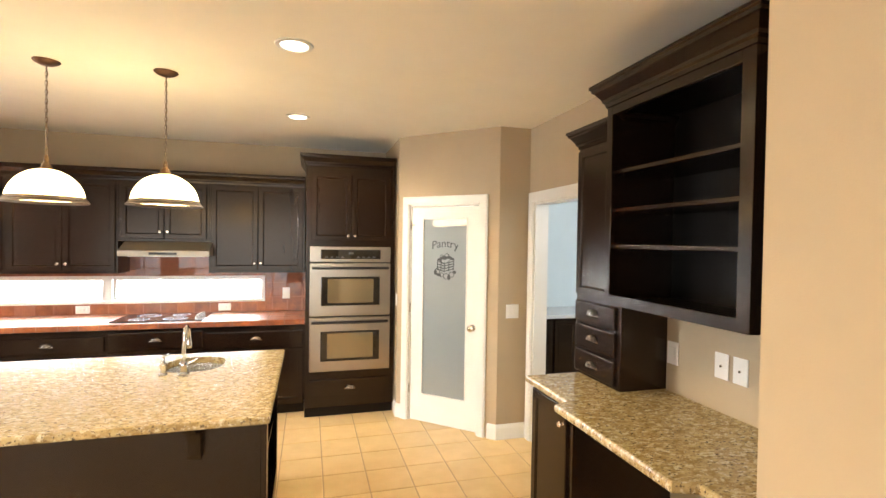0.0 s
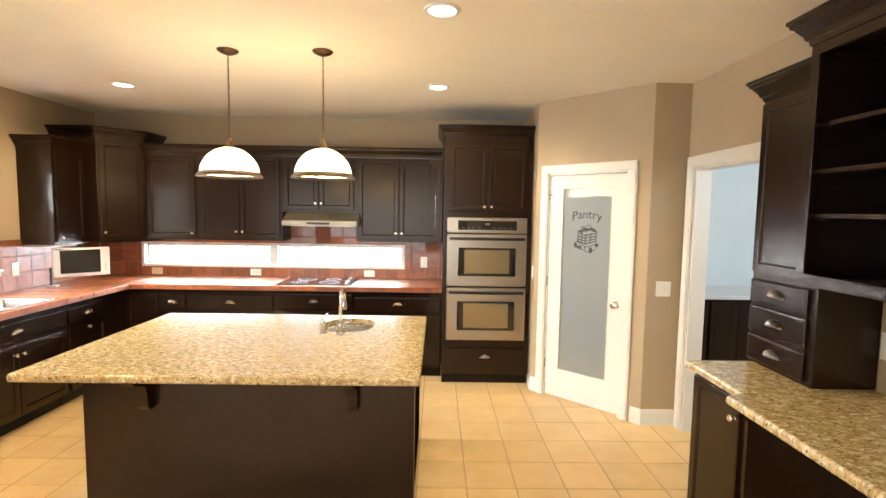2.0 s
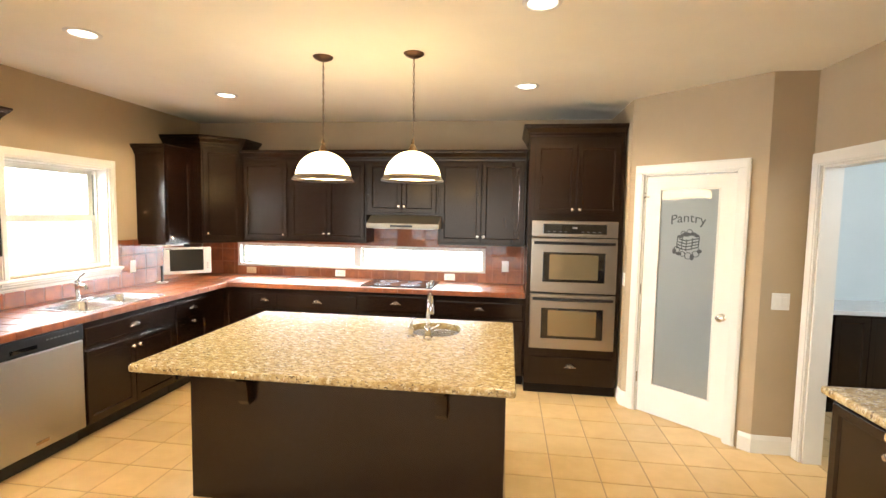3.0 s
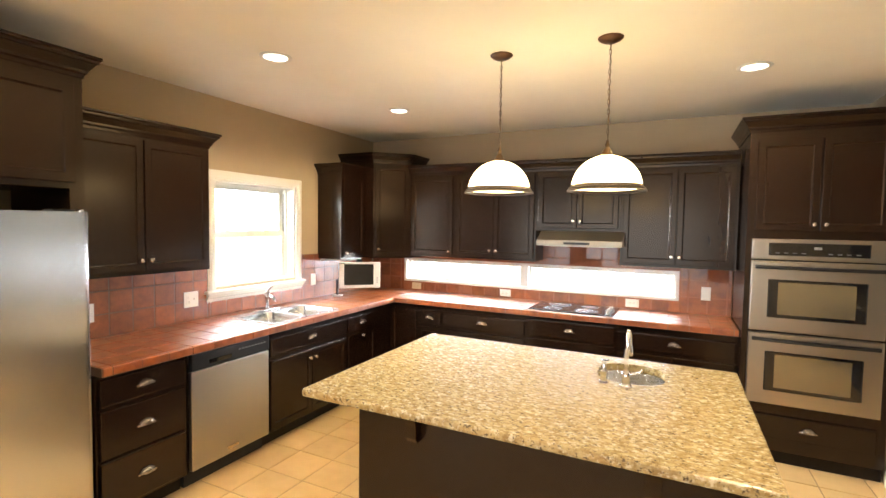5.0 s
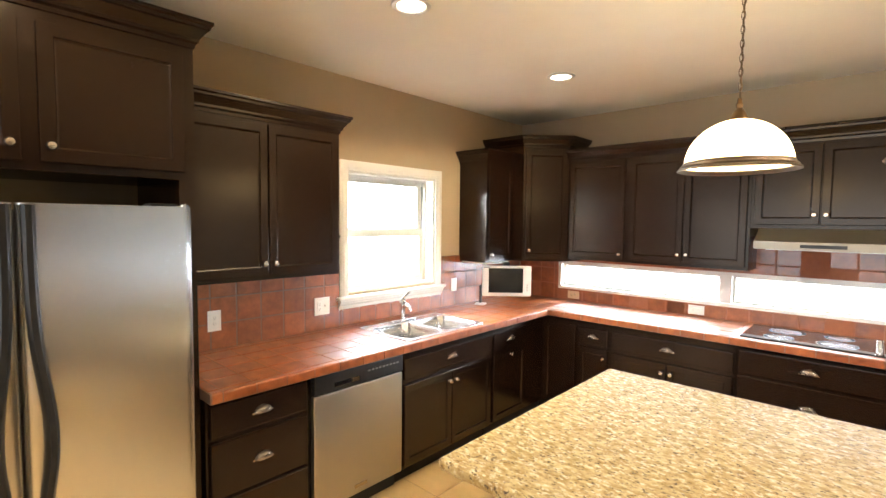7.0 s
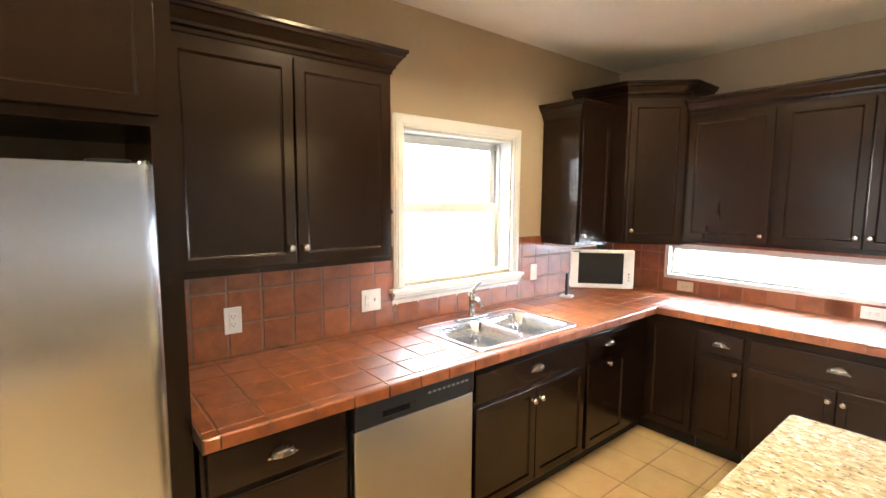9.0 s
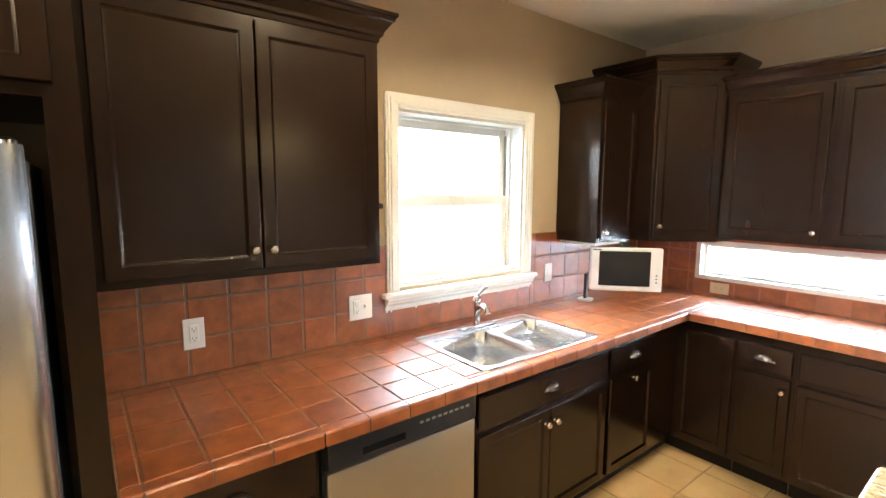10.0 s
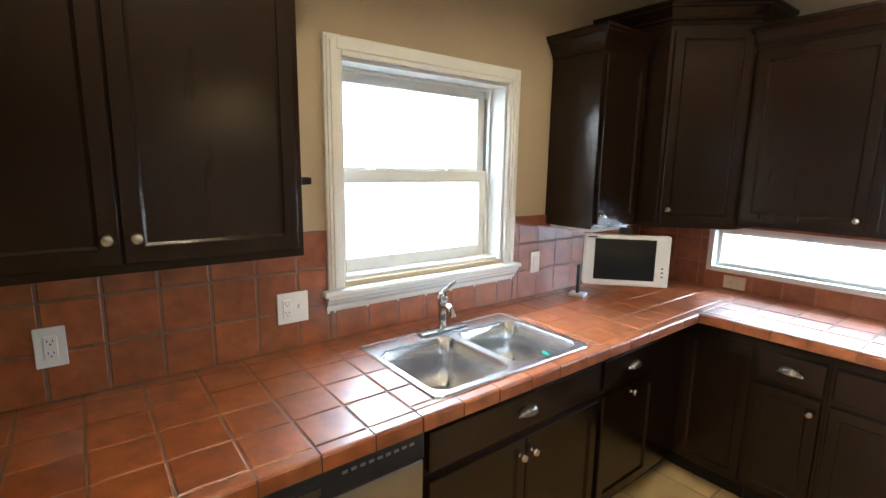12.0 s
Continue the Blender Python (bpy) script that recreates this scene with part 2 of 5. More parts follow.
def tube(bm, pts, r, seg=12):
    pts = [Vector(p) for p in pts]
    rings = []
    for i, p in enumerate(pts):
        d = (pts[min(i + 1, len(pts) - 1)] - pts[max(i - 1, 0)]).normalized()
        u = d.cross(Vector((0.31, 0.95, 0.02))).normalized()
        v = d.cross(u)
        rr = r[i] if isinstance(r, (list, tuple)) else r
        rings.append([bm.verts.new(p + rr * (u * math.cos(2 * math.pi * k / seg) + v * math.sin(2 * math.pi * k / seg))) for k in range(seg)])
    for a, b in zip(rings, rings[1:]):
        for k in range(seg):
            bm.faces.new((a[k], a[(k + 1) % seg], b[(k + 1) % seg], b[k]))
    bm.faces.new(rings[0][::-1])
    bm.faces.new(rings[-1])
    return bm


def prism(bm, pts, z0, z1):
    lo, hi = [bm.verts.new((x, y, z0)) for x, y in pts], [bm.verts.new((x, y, z1)) for x, y in pts]
    n = len(pts)
    bm.faces.new(lo[::-1])
    bm.faces.new(hi)
    for i in range(n):
        bm.faces.new((lo[i], lo[(i + 1) % n], hi[(i + 1) % n], hi[i]))
    return bm


def offset_path(path, d):
    """The open path moved d to its right, with mitred corners."""
    out = []
    for i, p in enumerate(path):
        p = Vector(p)
        ns = []
        if i > 0:
            e = (p - Vector(path[i - 1])).normalized()
            ns.append(Vector((e.y, -e.x)))
        if i < len(path) - 1:
            e = (Vector(path[i + 1]) - p).normalized()
            ns.append(Vector((e.y, -e.x)))
        n = sum(ns, Vector((0, 0))).normalized()
        out.append(p + n * d / max(n.dot(ns[0]), 0.2))
    return out


def moulding(bm, path, profile):
    """A closed profile of (out, up) run along an open path; out is to the right of the path."""
    loops = []
    cols = [offset_path(path, o) for o, _ in profile]
    for i in range(len(path)):
        loops.append([bm.verts.new((cols[k][i].x, cols[k][i].y, profile[k][1])) for k in range(len(profile))])
    n = len(profile)
    for a, b in zip(loops, loops[1:]):
        for k in range(n):
            bm.faces.new((a[k], b[k], b[(k + 1) % n], a[(k + 1) % n]))
    bm.faces.new(loops[0])
    bm.faces.new(loops[-1][::-1])
    bmesh.ops.recalc_face_normals(bm, faces=bm.faces)
    return bm


def mesh_of(name, bm, material, smooth=False):
    me = bpy.data.meshes.new(name)
    bmesh.ops.recalc_face_normals(bm, faces=bm.faces)
    bm.to_mesh(me)
    bm.free()
    me.materials.append(material)
    if smooth:
        me.shade_smooth()
        me.set_sharp_from_angle(angle=radians(38))
    return me


def part(name, bm, material, parent, label="", m=None, smooth=False):
    """Links a bmesh, or a mesh that others share, as one object under a thing or a part."""
    me = mesh_of(name, bm, material, smooth) if isinstance(bm, bmesh.types.BMesh) else bm
    ob = new(name, me)
    ob.parent = parent
    if m is not None:
        ob.matrix_basis = m
    if label:
        ob["label"] = label
    return ob


def thing(name, m, label, category, group="", kind=""):
    ob = new(name)
    ob.empty_display_size = 0.1
    ob.matrix_basis = m
    return tagged(ob, label, category, group, kind)


def solid(name, bm, material, label, category, kind="", group="", m=None, smooth=False):
    ob = new(name, mesh_of(name, bm, material, smooth))
    if m is not None:
        ob.matrix_basis = m
    return tagged(ob, label, category, group, kind)


B = bmesh.new

# ---- structure ----
LW, BW, RW = -3.74, 5.53, 1.95
SOUTH, NEAR_Y, NEAR_X = -3.5, 0.778, 0.822
T = 0.14


def wall(name, boxes, material=None, label="taupe painted plaster wall"):
    bm = B()
    for b in boxes:
        box(bm, *b)
    return solid(name, bm, material or M_WALL, label, "wall", "structure")


H = CEIL
# left wall with the sink window: opening y 3.31..4.21, z 1.16..2.045; the southern opening is unseen, added for fill
# light
WY0, WY1, WZ0, WZ1 = 3.31, 4.21, 1.165, 2.045
TW = 0.20
wall("wall_west", [(LW - TW, LW, SOUTH - T, -3.2, 0, H), (LW - TW, LW, -1.8, WY0, 0, H), (LW - TW, LW, -3.2, -1.8, 0, 0.35), (LW - TW, LW, -3.2, -1.8, 2.25, H), (LW - TW, LW, WY1, BW + T, 0, H), (LW - TW, LW, WY0, WY1, 0, WZ0), (LW - TW, LW, WY0, WY1, WZ1, H)])
# back wall with the strip window
SX0, SX1, SZ0, SZ1 = -3.27, -0.35, 1.04, 1.315
wall("wall_north", [(LW, SX0, BW, BW + T, 0, H), (SX1, 0.93 + T, BW, BW + T, 0, H), (SX0, SX1, BW, BW + T, 0, SZ0), (SX0, SX1, BW, BW + T, SZ1, H)])
# pantry corner: return, diagonal with a door opening, short return
PA, PB = Vector((0.93, 4.67)), Vector((1.667, 3.933))
PD = (PB - PA).normalized()
PN = Vector((PD.y, -PD.x))                 # into the kitchen
if PN.y > 0:
    PN = -PN
PM = pose(PA.x, PA.y, 0, 0, 0, -45)        # local x along the diagonal, y into the pantry
wall("wall_pantry_return", [(0.93, 0.93 + 0.10, 4.67, BW, 0, H)])
DS0, DS1, DH = 0.135, 0.86, 2.045
L = (PB - PA).length
bm = B()
for b in ((0, DS0, 0, 0.1, 0, H), (DS1, L, 0, 0.1, 0, H), (DS0, DS1, 0, 0.1, DH, H)):
    box(bm, *b)
solid("wall_pantry", bm, M_WALL, "taupe painted angled pantry wall", "wall", "structure", m=PM)
wall("wall_pantry_short", [(1.667, RW, 3.933, 4.05, 0, H)])
# right wall with a doorway y 2.93..3.83
OY0, OY1, OH = 2.93, 3.83, 2.05
wall("wall_east", [(RW, RW + 0.12, OY1, 4.05, 0, H), (RW, RW + 0.12, NEAR_Y, OY0, 0, H), (RW, RW + 0.12, OY0, OY1, OH, H)])
wall("wall_near", [(NEAR_X, RW + 0.12, NEAR_Y - 0.12, NEAR_Y, 0, H), (NEAR_X, NEAR_X + 0.12, SOUTH - T, NEAR_Y - 0.12, 0, H)])
# wall behind, unseen, with an assumed wide window opening
wall("wall_south", [(LW, -3.0, SOUTH - T, SOUTH, 0, H), (0.2, NEAR_X, SOUTH - T, SOUTH, 0, H), (-3.0, 0.2, SOUTH - T, SOUTH, 0, 0.35), (-3.0, 0.2, SOUTH - T, SOUTH, 2.35, H)])
# butler's room beyond the doorway
wall("wall_butler_north", [(RW + 0.12, 4.4, 5.36, 5.48, 0, H)], M_BLUE, "pale blue painted wall")
wall("wall_butler_east", [(4.4, 4.5, 2.0, 5.48, 0, H)], M_BLUE, "pale blue painted wall")
wall("wall_butler_south", [(RW + 0.12, 4.4, 1.9, 2.0, 0, H)], M_BLUE, "pale blue painted wall")
wall("wall_butler_west", [(RW + 0.02, RW + 0.12, 4.05, 5.48, 0, H)], M_BLUE, "pale blue painted wall")
solid("ceiling", box(box(B(), LW - T, NEAR_X + 0.12, SOUTH - T, BW + T, CEIL, CEIL + 0.1), NEAR_X + 0.12, 4.5, NEAR_Y - 0.12, BW + T, CEIL, CEIL + 0.1), M_CEIL, "warm white textured plaster ceiling", "ceiling", "structure")
floor = solid("floor", box(box(B(), LW - T, NEAR_X + 0.12, SOUTH - T, BW + T, -0.1, -0.004), NEAR_X + 0.12, 4.5, NEAR_Y - 0.12, BW + T, -0.1, -0.004), M_FGROUT, "beige ceramic tile floor with tan grout", "floor", "structure")
solid("ground", box(B(), -60, 60, -60, 60, -0.6, -0.45), M_GRASS, "green lawn around the house", "ground", "structure")
solid("backdrop", prism(B(), [(-9.0, -3), (-8.98, -3), (-8.98, 11.98), (8, 11.98), (8, 12.0), (-9, 12.0)], -0.4, 6), M_OUT, "bright hazy distance outside the windows", "backdrop", "structure")
solid("backdrop", box(B(), -9, 8, -9.02, -9.0, -0.4, 6), M_OUT, "bright hazy distance outside the windows", "backdrop", "structure")


def baseboard(path, z=0.13):
    prof = [(0, 0), (0.016, 0), (0.016, z - 0.03), (0.010, z - 0.012), (0.006, z), (0, z)]
    solid("baseboard", moulding(B(), path, prof), M_TRIM, "white painted wooden baseboard", "baseboard", "structure")


def seg_pt(s, d=0.0):
    p = PA + PD * s + PN * d
    return (p.x, p.y)


baseboard([(0.93, 4.78), (0.93, 4.67), seg_pt(0.062)])
baseboard([seg_pt(0.96), (1.667, 3.933), (1.93, 3.933)])
baseboard([(1.3, NEAR_Y), (NEAR_X, NEAR_Y), (NEAR_X, SOUTH)])

# ---- pantry door ----
def casing(name, m, x0, x1, h, w=0.078, d=0.02):
    bm = B()
    for a, b in ((x0 - w, x0), (x1, x1 + w)):
        box(bm, a, b, -d, -0.001, 0, h + w, 0.004)
        box(bm, a + 0.012, b - 0.012, -d - 0.006, -d + 0.002, 0, h + 0.01, 0.003)
    box(bm, x0 + 0.0005, x1 - 0.0005, -d, -0.001, h, h + w, 0.004)
    box(bm, x0 - w + 0.012, x1 + w - 0.012, -d - 0.006, -d + 0.002, h + 0.012, h + w - 0.012, 0.003)
    return solid(name, bm, M_TRIM, "white painted wooden door casing", "trim", "structure", m=m)


casing("trim_pantry", PM, DS0, DS1, DH)
jm = B()
for b in ((DS0, DS0 + 0.012, 0, 0.1, 0, DH), (DS1 - 0.012, DS1, 0, 0.1, 0, DH), (DS0 + 0.012, DS1 - 0.012, 0, 0.1, DH - 0.012, DH)):
    box(jm, *b)
solid("trim_pantry_jamb", jm, M_TRIM, "white painted door jamb", "trim", "structure", m=PM)
door = thing("door_1", PM @ Matrix.Translation((DS0 + 0.015, 0.006, 0.008)) @ Matrix.Rotation(radians(2.0), 4, 'Z'), "nearly closed white pantry door with tall frosted glass pane", "door", kind="structure")
DW_ = DS1 - DS0 - 0.03
bm = B()
gx0, gx1, gz0, gz1, dh = 0.115, DW_ - 0.115, 0.25, 1.915, 2.018
for b in ((0, gx0, 0, 0.036, 0, dh), (gx1, DW_, 0, 0.036, 0, dh), (gx0, gx1, 0, 0.036, 0, gz0), (gx0, gx1, 0, 0.036, gz1, dh)):
    box(bm, *b)
for b in ((gx0, gx0 + 0.012, -0.004, 0.02, gz0, gz1), (gx1 - 0.012, gx1, -0.004, 0.02, gz0, gz1), (gx0 + 0.012, gx1 - 0.012, -0.004, 0.02, gz0, gz0 + 0.012), (gx0 + 0.012, gx1 - 0.012, -0.004, 0.02, gz1 - 0.012, gz1)):
    box(bm, *b, 0.002)
part("door_frame", bm, M_TRIM, door)
pane = part("pane", box(B(), gx0 + 0.002, gx1 - 0.002, 0.010, 0.016, gz0 + 0.002, gz1 - 0.002), M_FROST, door, "frosted glass with dark etched lettering")
knob_prof = [(0.0, 0.0), (0.030, 0.0), (0.030, 0.006), (0.012, 0.010), (0.010, 0.030), (0.022, 0.036), (0.029, 0.048), (0.026, 0.060), (0.012, 0.067), (0, 0.068)]
TO_FRONT = Matrix.Rotation(radians(90), 4, 'X')
part("door_knob", lathe(B(), knob_prof, m=TO_FRONT.to_3x3().to_4x4()), M_NICKEL, door, "satin nickel round knob", m=Matrix.Translation((DW_ - 0.055, 0.0, 0.93)), smooth=True)
for hz in (0.25, 1.02, 1.80):
    part("hinge", cyl(B(), (-0.008, -0.004, hz), 0.006, 0.09), M_NICKEL, door, smooth=True)


part("door_stop", tube(B(), [(-0.03, -0.012, 1.845), (0.0, -0.014, 1.85), (0.034, -0.012, 1.85)], [0.006, 0.004, 0.005], 8), M_NICKEL, door, "hinge-pin door stop", smooth=True)


def lettering(text, size, parent, m, material, arch=0.0, name="lettering"):
    cu = bpy.data.curves.new(name, 'FONT')
    cu.body, cu.size, cu.align_x = text, size, 'CENTER'
    cu.extrude = 0.0006
    tmp = bpy.data.objects.new(name, cu)
    scene.collection.objects.link(tmp)
    me = bpy.data.meshes.new_from_object(tmp.evaluated_get(bpy.context.evaluated_depsgraph_get()))
    bpy.data.objects.remove(tmp)
    for v in me.vertices:
        v.co.y -= arch * (v.co.x / size) ** 2 * size
    me.materials.clear()
    me.materials.append(material)
    ob = new(name, me)
    ob.parent = parent
    ob.matrix_basis = m
    return ob


gc = (gx0 + gx1) / 2
lettering("Pantry", 0.106, door, Matrix.Translation((gc, 0.0085, 1.648)) @ TO_FRONT, M_INK, 0.15)
# etched picture: a basket with produce, as plain shapes
pic = B()


def ring(cx, cz, r, w=0.0022):
    tube(pic, [(gc + cx + r * math.cos(2 * math.pi * k / 14), 0.0085, cz + r * math.sin(2 * math.pi * k / 14)) for k in range(15)], w, 5)


def blob(cx, cz, rx, rz):
    lo = [pic.verts.new((gc + cx + rx * math.cos(2 * math.pi * k / 16), 0.0086, cz + rz * math.sin(2 * math.pi * k / 16))) for k in range(16)]
    hi = [pic.verts.new((v.co.x, 0.0078, v.co.z)) for v in lo]
    pic.faces.new(hi)
    for k in range(16):
        pic.faces.new((lo[k], lo[(k + 1) % 16], hi[(k + 1) % 16], hi[k]))


for k in range(4):                                      # slatted crate, seen from above one corner
    z = 1.405 + 0.024 * k
    tube(pic, [(gc - 0.075 + 0.004 * k, 0.0085, z + 0.016), (gc - 0.005, 0.0085, z), (gc + 0.085 + 0.004 * k, 0.0085, z + 0.026)], 0.0046, 5)
for x, dz in ((-0.078, 0.016), (-0.04, 0.008), (-0.005, 0.0), (0.04, 0.012), (0.09, 0.026)):
    tube(pic, [(gc + x, 0.0085, 1.398 + dz), (gc + x + 0.004, 0.0085, 1.492 + dz)], 0.0036, 5)
for x, z, rx, rz in ((-0.05, 1.512, 0.026, 0.013), (-0.005, 1.53, 0.034, 0.018), (0.045, 1.535, 0.03, 0.014), (0.075, 1.522, 0.02, 0.012), (-0.095, 1.392, 0.016, 0.024), (-0.06, 1.372, 0.024, 0.014),
                     (0.045, 1.352, 0.016, 0.026), (0.10, 1.402, 0.018, 0.016)):
    blob(x, z, rx, rz)
for x, z, r in ((-0.075, 1.405, 0.024), (-0.03, 1.372, 0.02), (0.015, 1.36, 0.026), (0.072, 1.378, 0.024), (0.02, 1.548, 0.022), (-0.03, 1.538, 0.018)):
    ring(x, z, r, 0.003)
part("etched_picture", pic, M_INK, door, m=Matrix.Translation((0, 0, 0.018)))

# ---- doorway trim ----
OM = pose(RW, OY1, 0, 0, 0, -90)           # local x toward the near end, y into the wall
casing("trim_doorway", OM, 0, OY1 - OY0, OH, 0.088)
jm = B()
for b in ((0, 0.015, 0.0, 0.12, 0, OH), (OY1 - OY0 - 0.015, OY1 - OY0, 0, 0.12, 0, OH), (0.015, OY1 - OY0 - 0.015, 0, 0.12, OH - 0.015, OH)):
    box(jm, *b)
solid("trim_doorway_jamb", jm, M_TRIM, "white painted doorway jamb", "trim", "structure", m=OM)

# ---- sink window ----
win = thing("window_1", Matrix(), "white double-hung kitchen window over the sink", "window", kind="structure")
bm = B()
cw = 0.072
x1 = LW + 0.022
box(bm, LW + 0.001, x1, WY0 - cw, WY0, WZ0 - 0.02, WZ1 + cw, 0.005)
box(bm, LW + 0.001, x1, WY1, WY1 + cw, WZ0 - 0.02, WZ1 + cw, 0.005)
box(bm, LW + 0.001, x1, WY0, WY1, WZ1, WZ1 + cw, 0.005)
for a, b in ((WY0 - cw + 0.01, WY0 - 0.02), (WY1 + 0.02, WY1 + cw - 0.01)):
    box(bm, x1 - 0.002, x1 + 0.006, a, b, WZ0 - 0.01, WZ1 + cw - 0.01, 0.003)
    box(bm, x1 + 0.004, x1 + 0.011, (a + b) / 2 - 0.008, (a + b) / 2 + 0.008, WZ0 - 0.01, WZ1 + cw - 0.024, 0.003)
box(bm, x1 - 0.002, x1 + 0.006, WY0 - 0.02, WY1 + 0.02, WZ1 + 0.02, WZ1 + cw - 0.01, 0.003)
part("window_casing", bm, M_TRIM, win)
bm = B()
box(bm, LW - 0.13, LW + 0.055, WY0 - cw - 0.03, WY1 + cw + 0.03, WZ0 - 0.045, WZ0 - 0.02, 0.009)
prof = [(o, WZ0 + u) for o, u in ((0, -0.118), (0.012, -0.118), (0.012, -0.104), (0.020, -0.100), (0.020, -0.086), (0.029, -0.082), (0.036, -0.072), (0.036, -0.062), (0.046, -0.056), (0.046, -0.045), (0, -0.045))]
moulding(bm, [(LW + 0.001, WY0 - cw - 0.012), (LW + 0.001, WY1 + cw + 0.012)], prof)
part("window_sill", bm, M_TRIM, win)
bm = B()
dx0, dx1 = LW - TW, LW - 0.0
for b in ((dx0, dx1, WY0, WY0 + 0.014, WZ0, WZ1), (dx0, dx1, WY1 - 0.014, WY1, WZ0, WZ1), (dx0, dx1, WY0 + 0.014, WY1 - 0.014, WZ1 - 0.014, WZ1), (dx0, dx1 - 0.03, WY0 + 0.014, WY1 - 0.014, WZ0 - 0.019, WZ0 + 0.014)):
    box(bm, *b)
part("window_jamb", bm, M_TRIM, win)


def sash(x, y0, y1, z0, z1, w, d=0.032):
    s = part("sash", bm_frame('x', x, d, y0, y1, z0, z1, w), M_TRIM, win)
    p = part("pane", box(B(), x + d / 2 - 0.002, x + d / 2 + 0.002, y0 + w - 0.003, y1 - w + 0.003, z0 + w - 0.003, z1 - w + 0.003), M_GLASS, s)
    p.visible_shadow = False


def bm_frame(axis, x, d, a0, a1, z0, z1, w):
    bm = B()
    for a, b, c, e in ((a0, a0 + w, z0, z1), (a1 - w, a1, z0, z1), (a0 + w, a1 - w, z0, z0 + w), (a0 + w, a1 - w, z1 - w, z1)):
        if axis == 'x':
            box(bm, x, x + d, a, b, c, e, 0.003)
        else:
            box(bm, a, b, x, x + d, c, e, 0.003)
    return bm


MIDZ = 1.60
sash(LW - 0.175, WY0 + 0.014, WY1 - 0.014, MIDZ - 0.02, WZ1 - 0.014, 0.050)
sash(LW - 0.142, WY0 + 0.014, WY1 - 0.014, WZ0 + 0.014, MIDZ + 0.02, 0.055)
bm = B()
for yy in (WY0 + 0.25, WY1 - 0.25):
    box(bm, LW - 0.14, LW - 0.115, yy - 0.025, yy + 0.025, MIDZ + 0.02, MIDZ + 0.032, 0.003)
part("sash_lock", bm, M_TRIM, win)

M_TRACK = mat("grey window track", (0.25, 0.25, 0.24), 0.5, color2=(0.29, 0.29, 0.28), scale=30)
for yy in (WY0 + 0.0142, WY1 - 0.0192):
    part("sash_track", box(B(), LW - 0.143, LW - 0.129, yy, yy + 0.005, MIDZ + 0.02, WZ1 - 0.06), M_TRACK, win, "grey sash track")
part("stop_bead", box(box(box(B(), LW - 0.108, LW - 0.094, WY0 + 0.0142, WY0 + 0.028, WZ0 + 0.0145, WZ1 - 0.0145), LW - 0.108, LW - 0.094, WY1 - 0.028, WY1 - 0.0142, WZ0 + 0.0145, WZ1 - 0.0145), LW - 0.108, LW - 0.094, WY0 + 0.0285, WY1 - 0.0285, WZ1 - 0.028, WZ1 - 0.0145), M_TRIM, win)

# ---- strip window ----
strip = thing("window_2", Matrix(), "long low white strip window above the back counter", "window", kind="structure")
bm = B()
for b in ((SX0, SX0 + 0.03, BW - 0.012, BW + T, SZ0, SZ1), (SX1 - 0.03, SX1, BW - 0.012, BW + T, SZ0, SZ1), (SX0 + 0.03, SX1 - 0.03, BW - 0.012, BW + T, SZ0, SZ0 + 0.028), (SX0 + 0.03, SX1 - 0.03, BW - 0.012, BW + T, SZ1 - 0.028, SZ1)):
    box(bm, *b)
part("window_frame", bm, M_TRIM, strip)
part("mullion", box(B(), -1.85, -1.77, BW + 0.002, BW + 0.1, SZ0 + 0.028, SZ1 - 0.028, 0.004), M_TRIM, strip)
for a, b in ((SX0 + 0.03, -1.85), (-1.77, SX1 - 0.03)):
    s = part("sash", bm_frame('y', BW + 0.05, 0.03, a, b, SZ0 + 0.028, SZ1 - 0.028, 0.022), M_TRIM, strip)
    p = part("pane", box(B(), a + 0.02, b - 0.02, BW + 0.063, BW + 0.067, SZ0 + 0.048, SZ1 - 0.048), M_GLASS, s)
    p.visible_shadow = False

# ---- cabinet parts ----
def panel_mesh(w, h, rail=0.055, t=0.02):
    bm = B()
    box(bm, 0, w, -t, 0, 0, h)
    f = min(bm.faces, key=lambda q: q.calc_center_median().y)
    bmesh.ops.bevel(bm, geom=list(f.edges), offset=0.004, segments=2, profile=0.5, affect='EDGES')
    f = max((q for q in bm.faces if q.normal.y < -0.9), key=lambda q: q.calc_area())
    bmesh.ops.inset_region(bm, faces=[f], thickness=rail, depth=0)
    bmesh.ops.inset_region(bm, faces=[f], thickness=0.004, depth=-0.004)
    bmesh.ops.inset_region(bm, faces=[f], thickness=0.010, depth=-0.005)
    return bm


def slab_mesh(w, h, t=0.02):
    bm = B()
    box(bm, 0, w, -t, 0, 0, h)
    f = min(bm.faces, key=lambda q: q.calc_center_median().y)
    bmesh.ops.bevel(bm, geom=list(f.edges), offset=0.009, segments=3, profile=0.6, affect='EDGES')
    return bm


FRONT = TO_FRONT.to_3x3().to_4x4()
KNOB = mesh_of("knob", lathe(B(), [(0, 0), (0.009, 0), (0.006, 0.006), (0.006, 0.012), (0.013, 0.017), (0.0155, 0.022), (0.012, 0.028), (0, 0.030)], seg=20, m=FRONT), M_NICKEL, True)


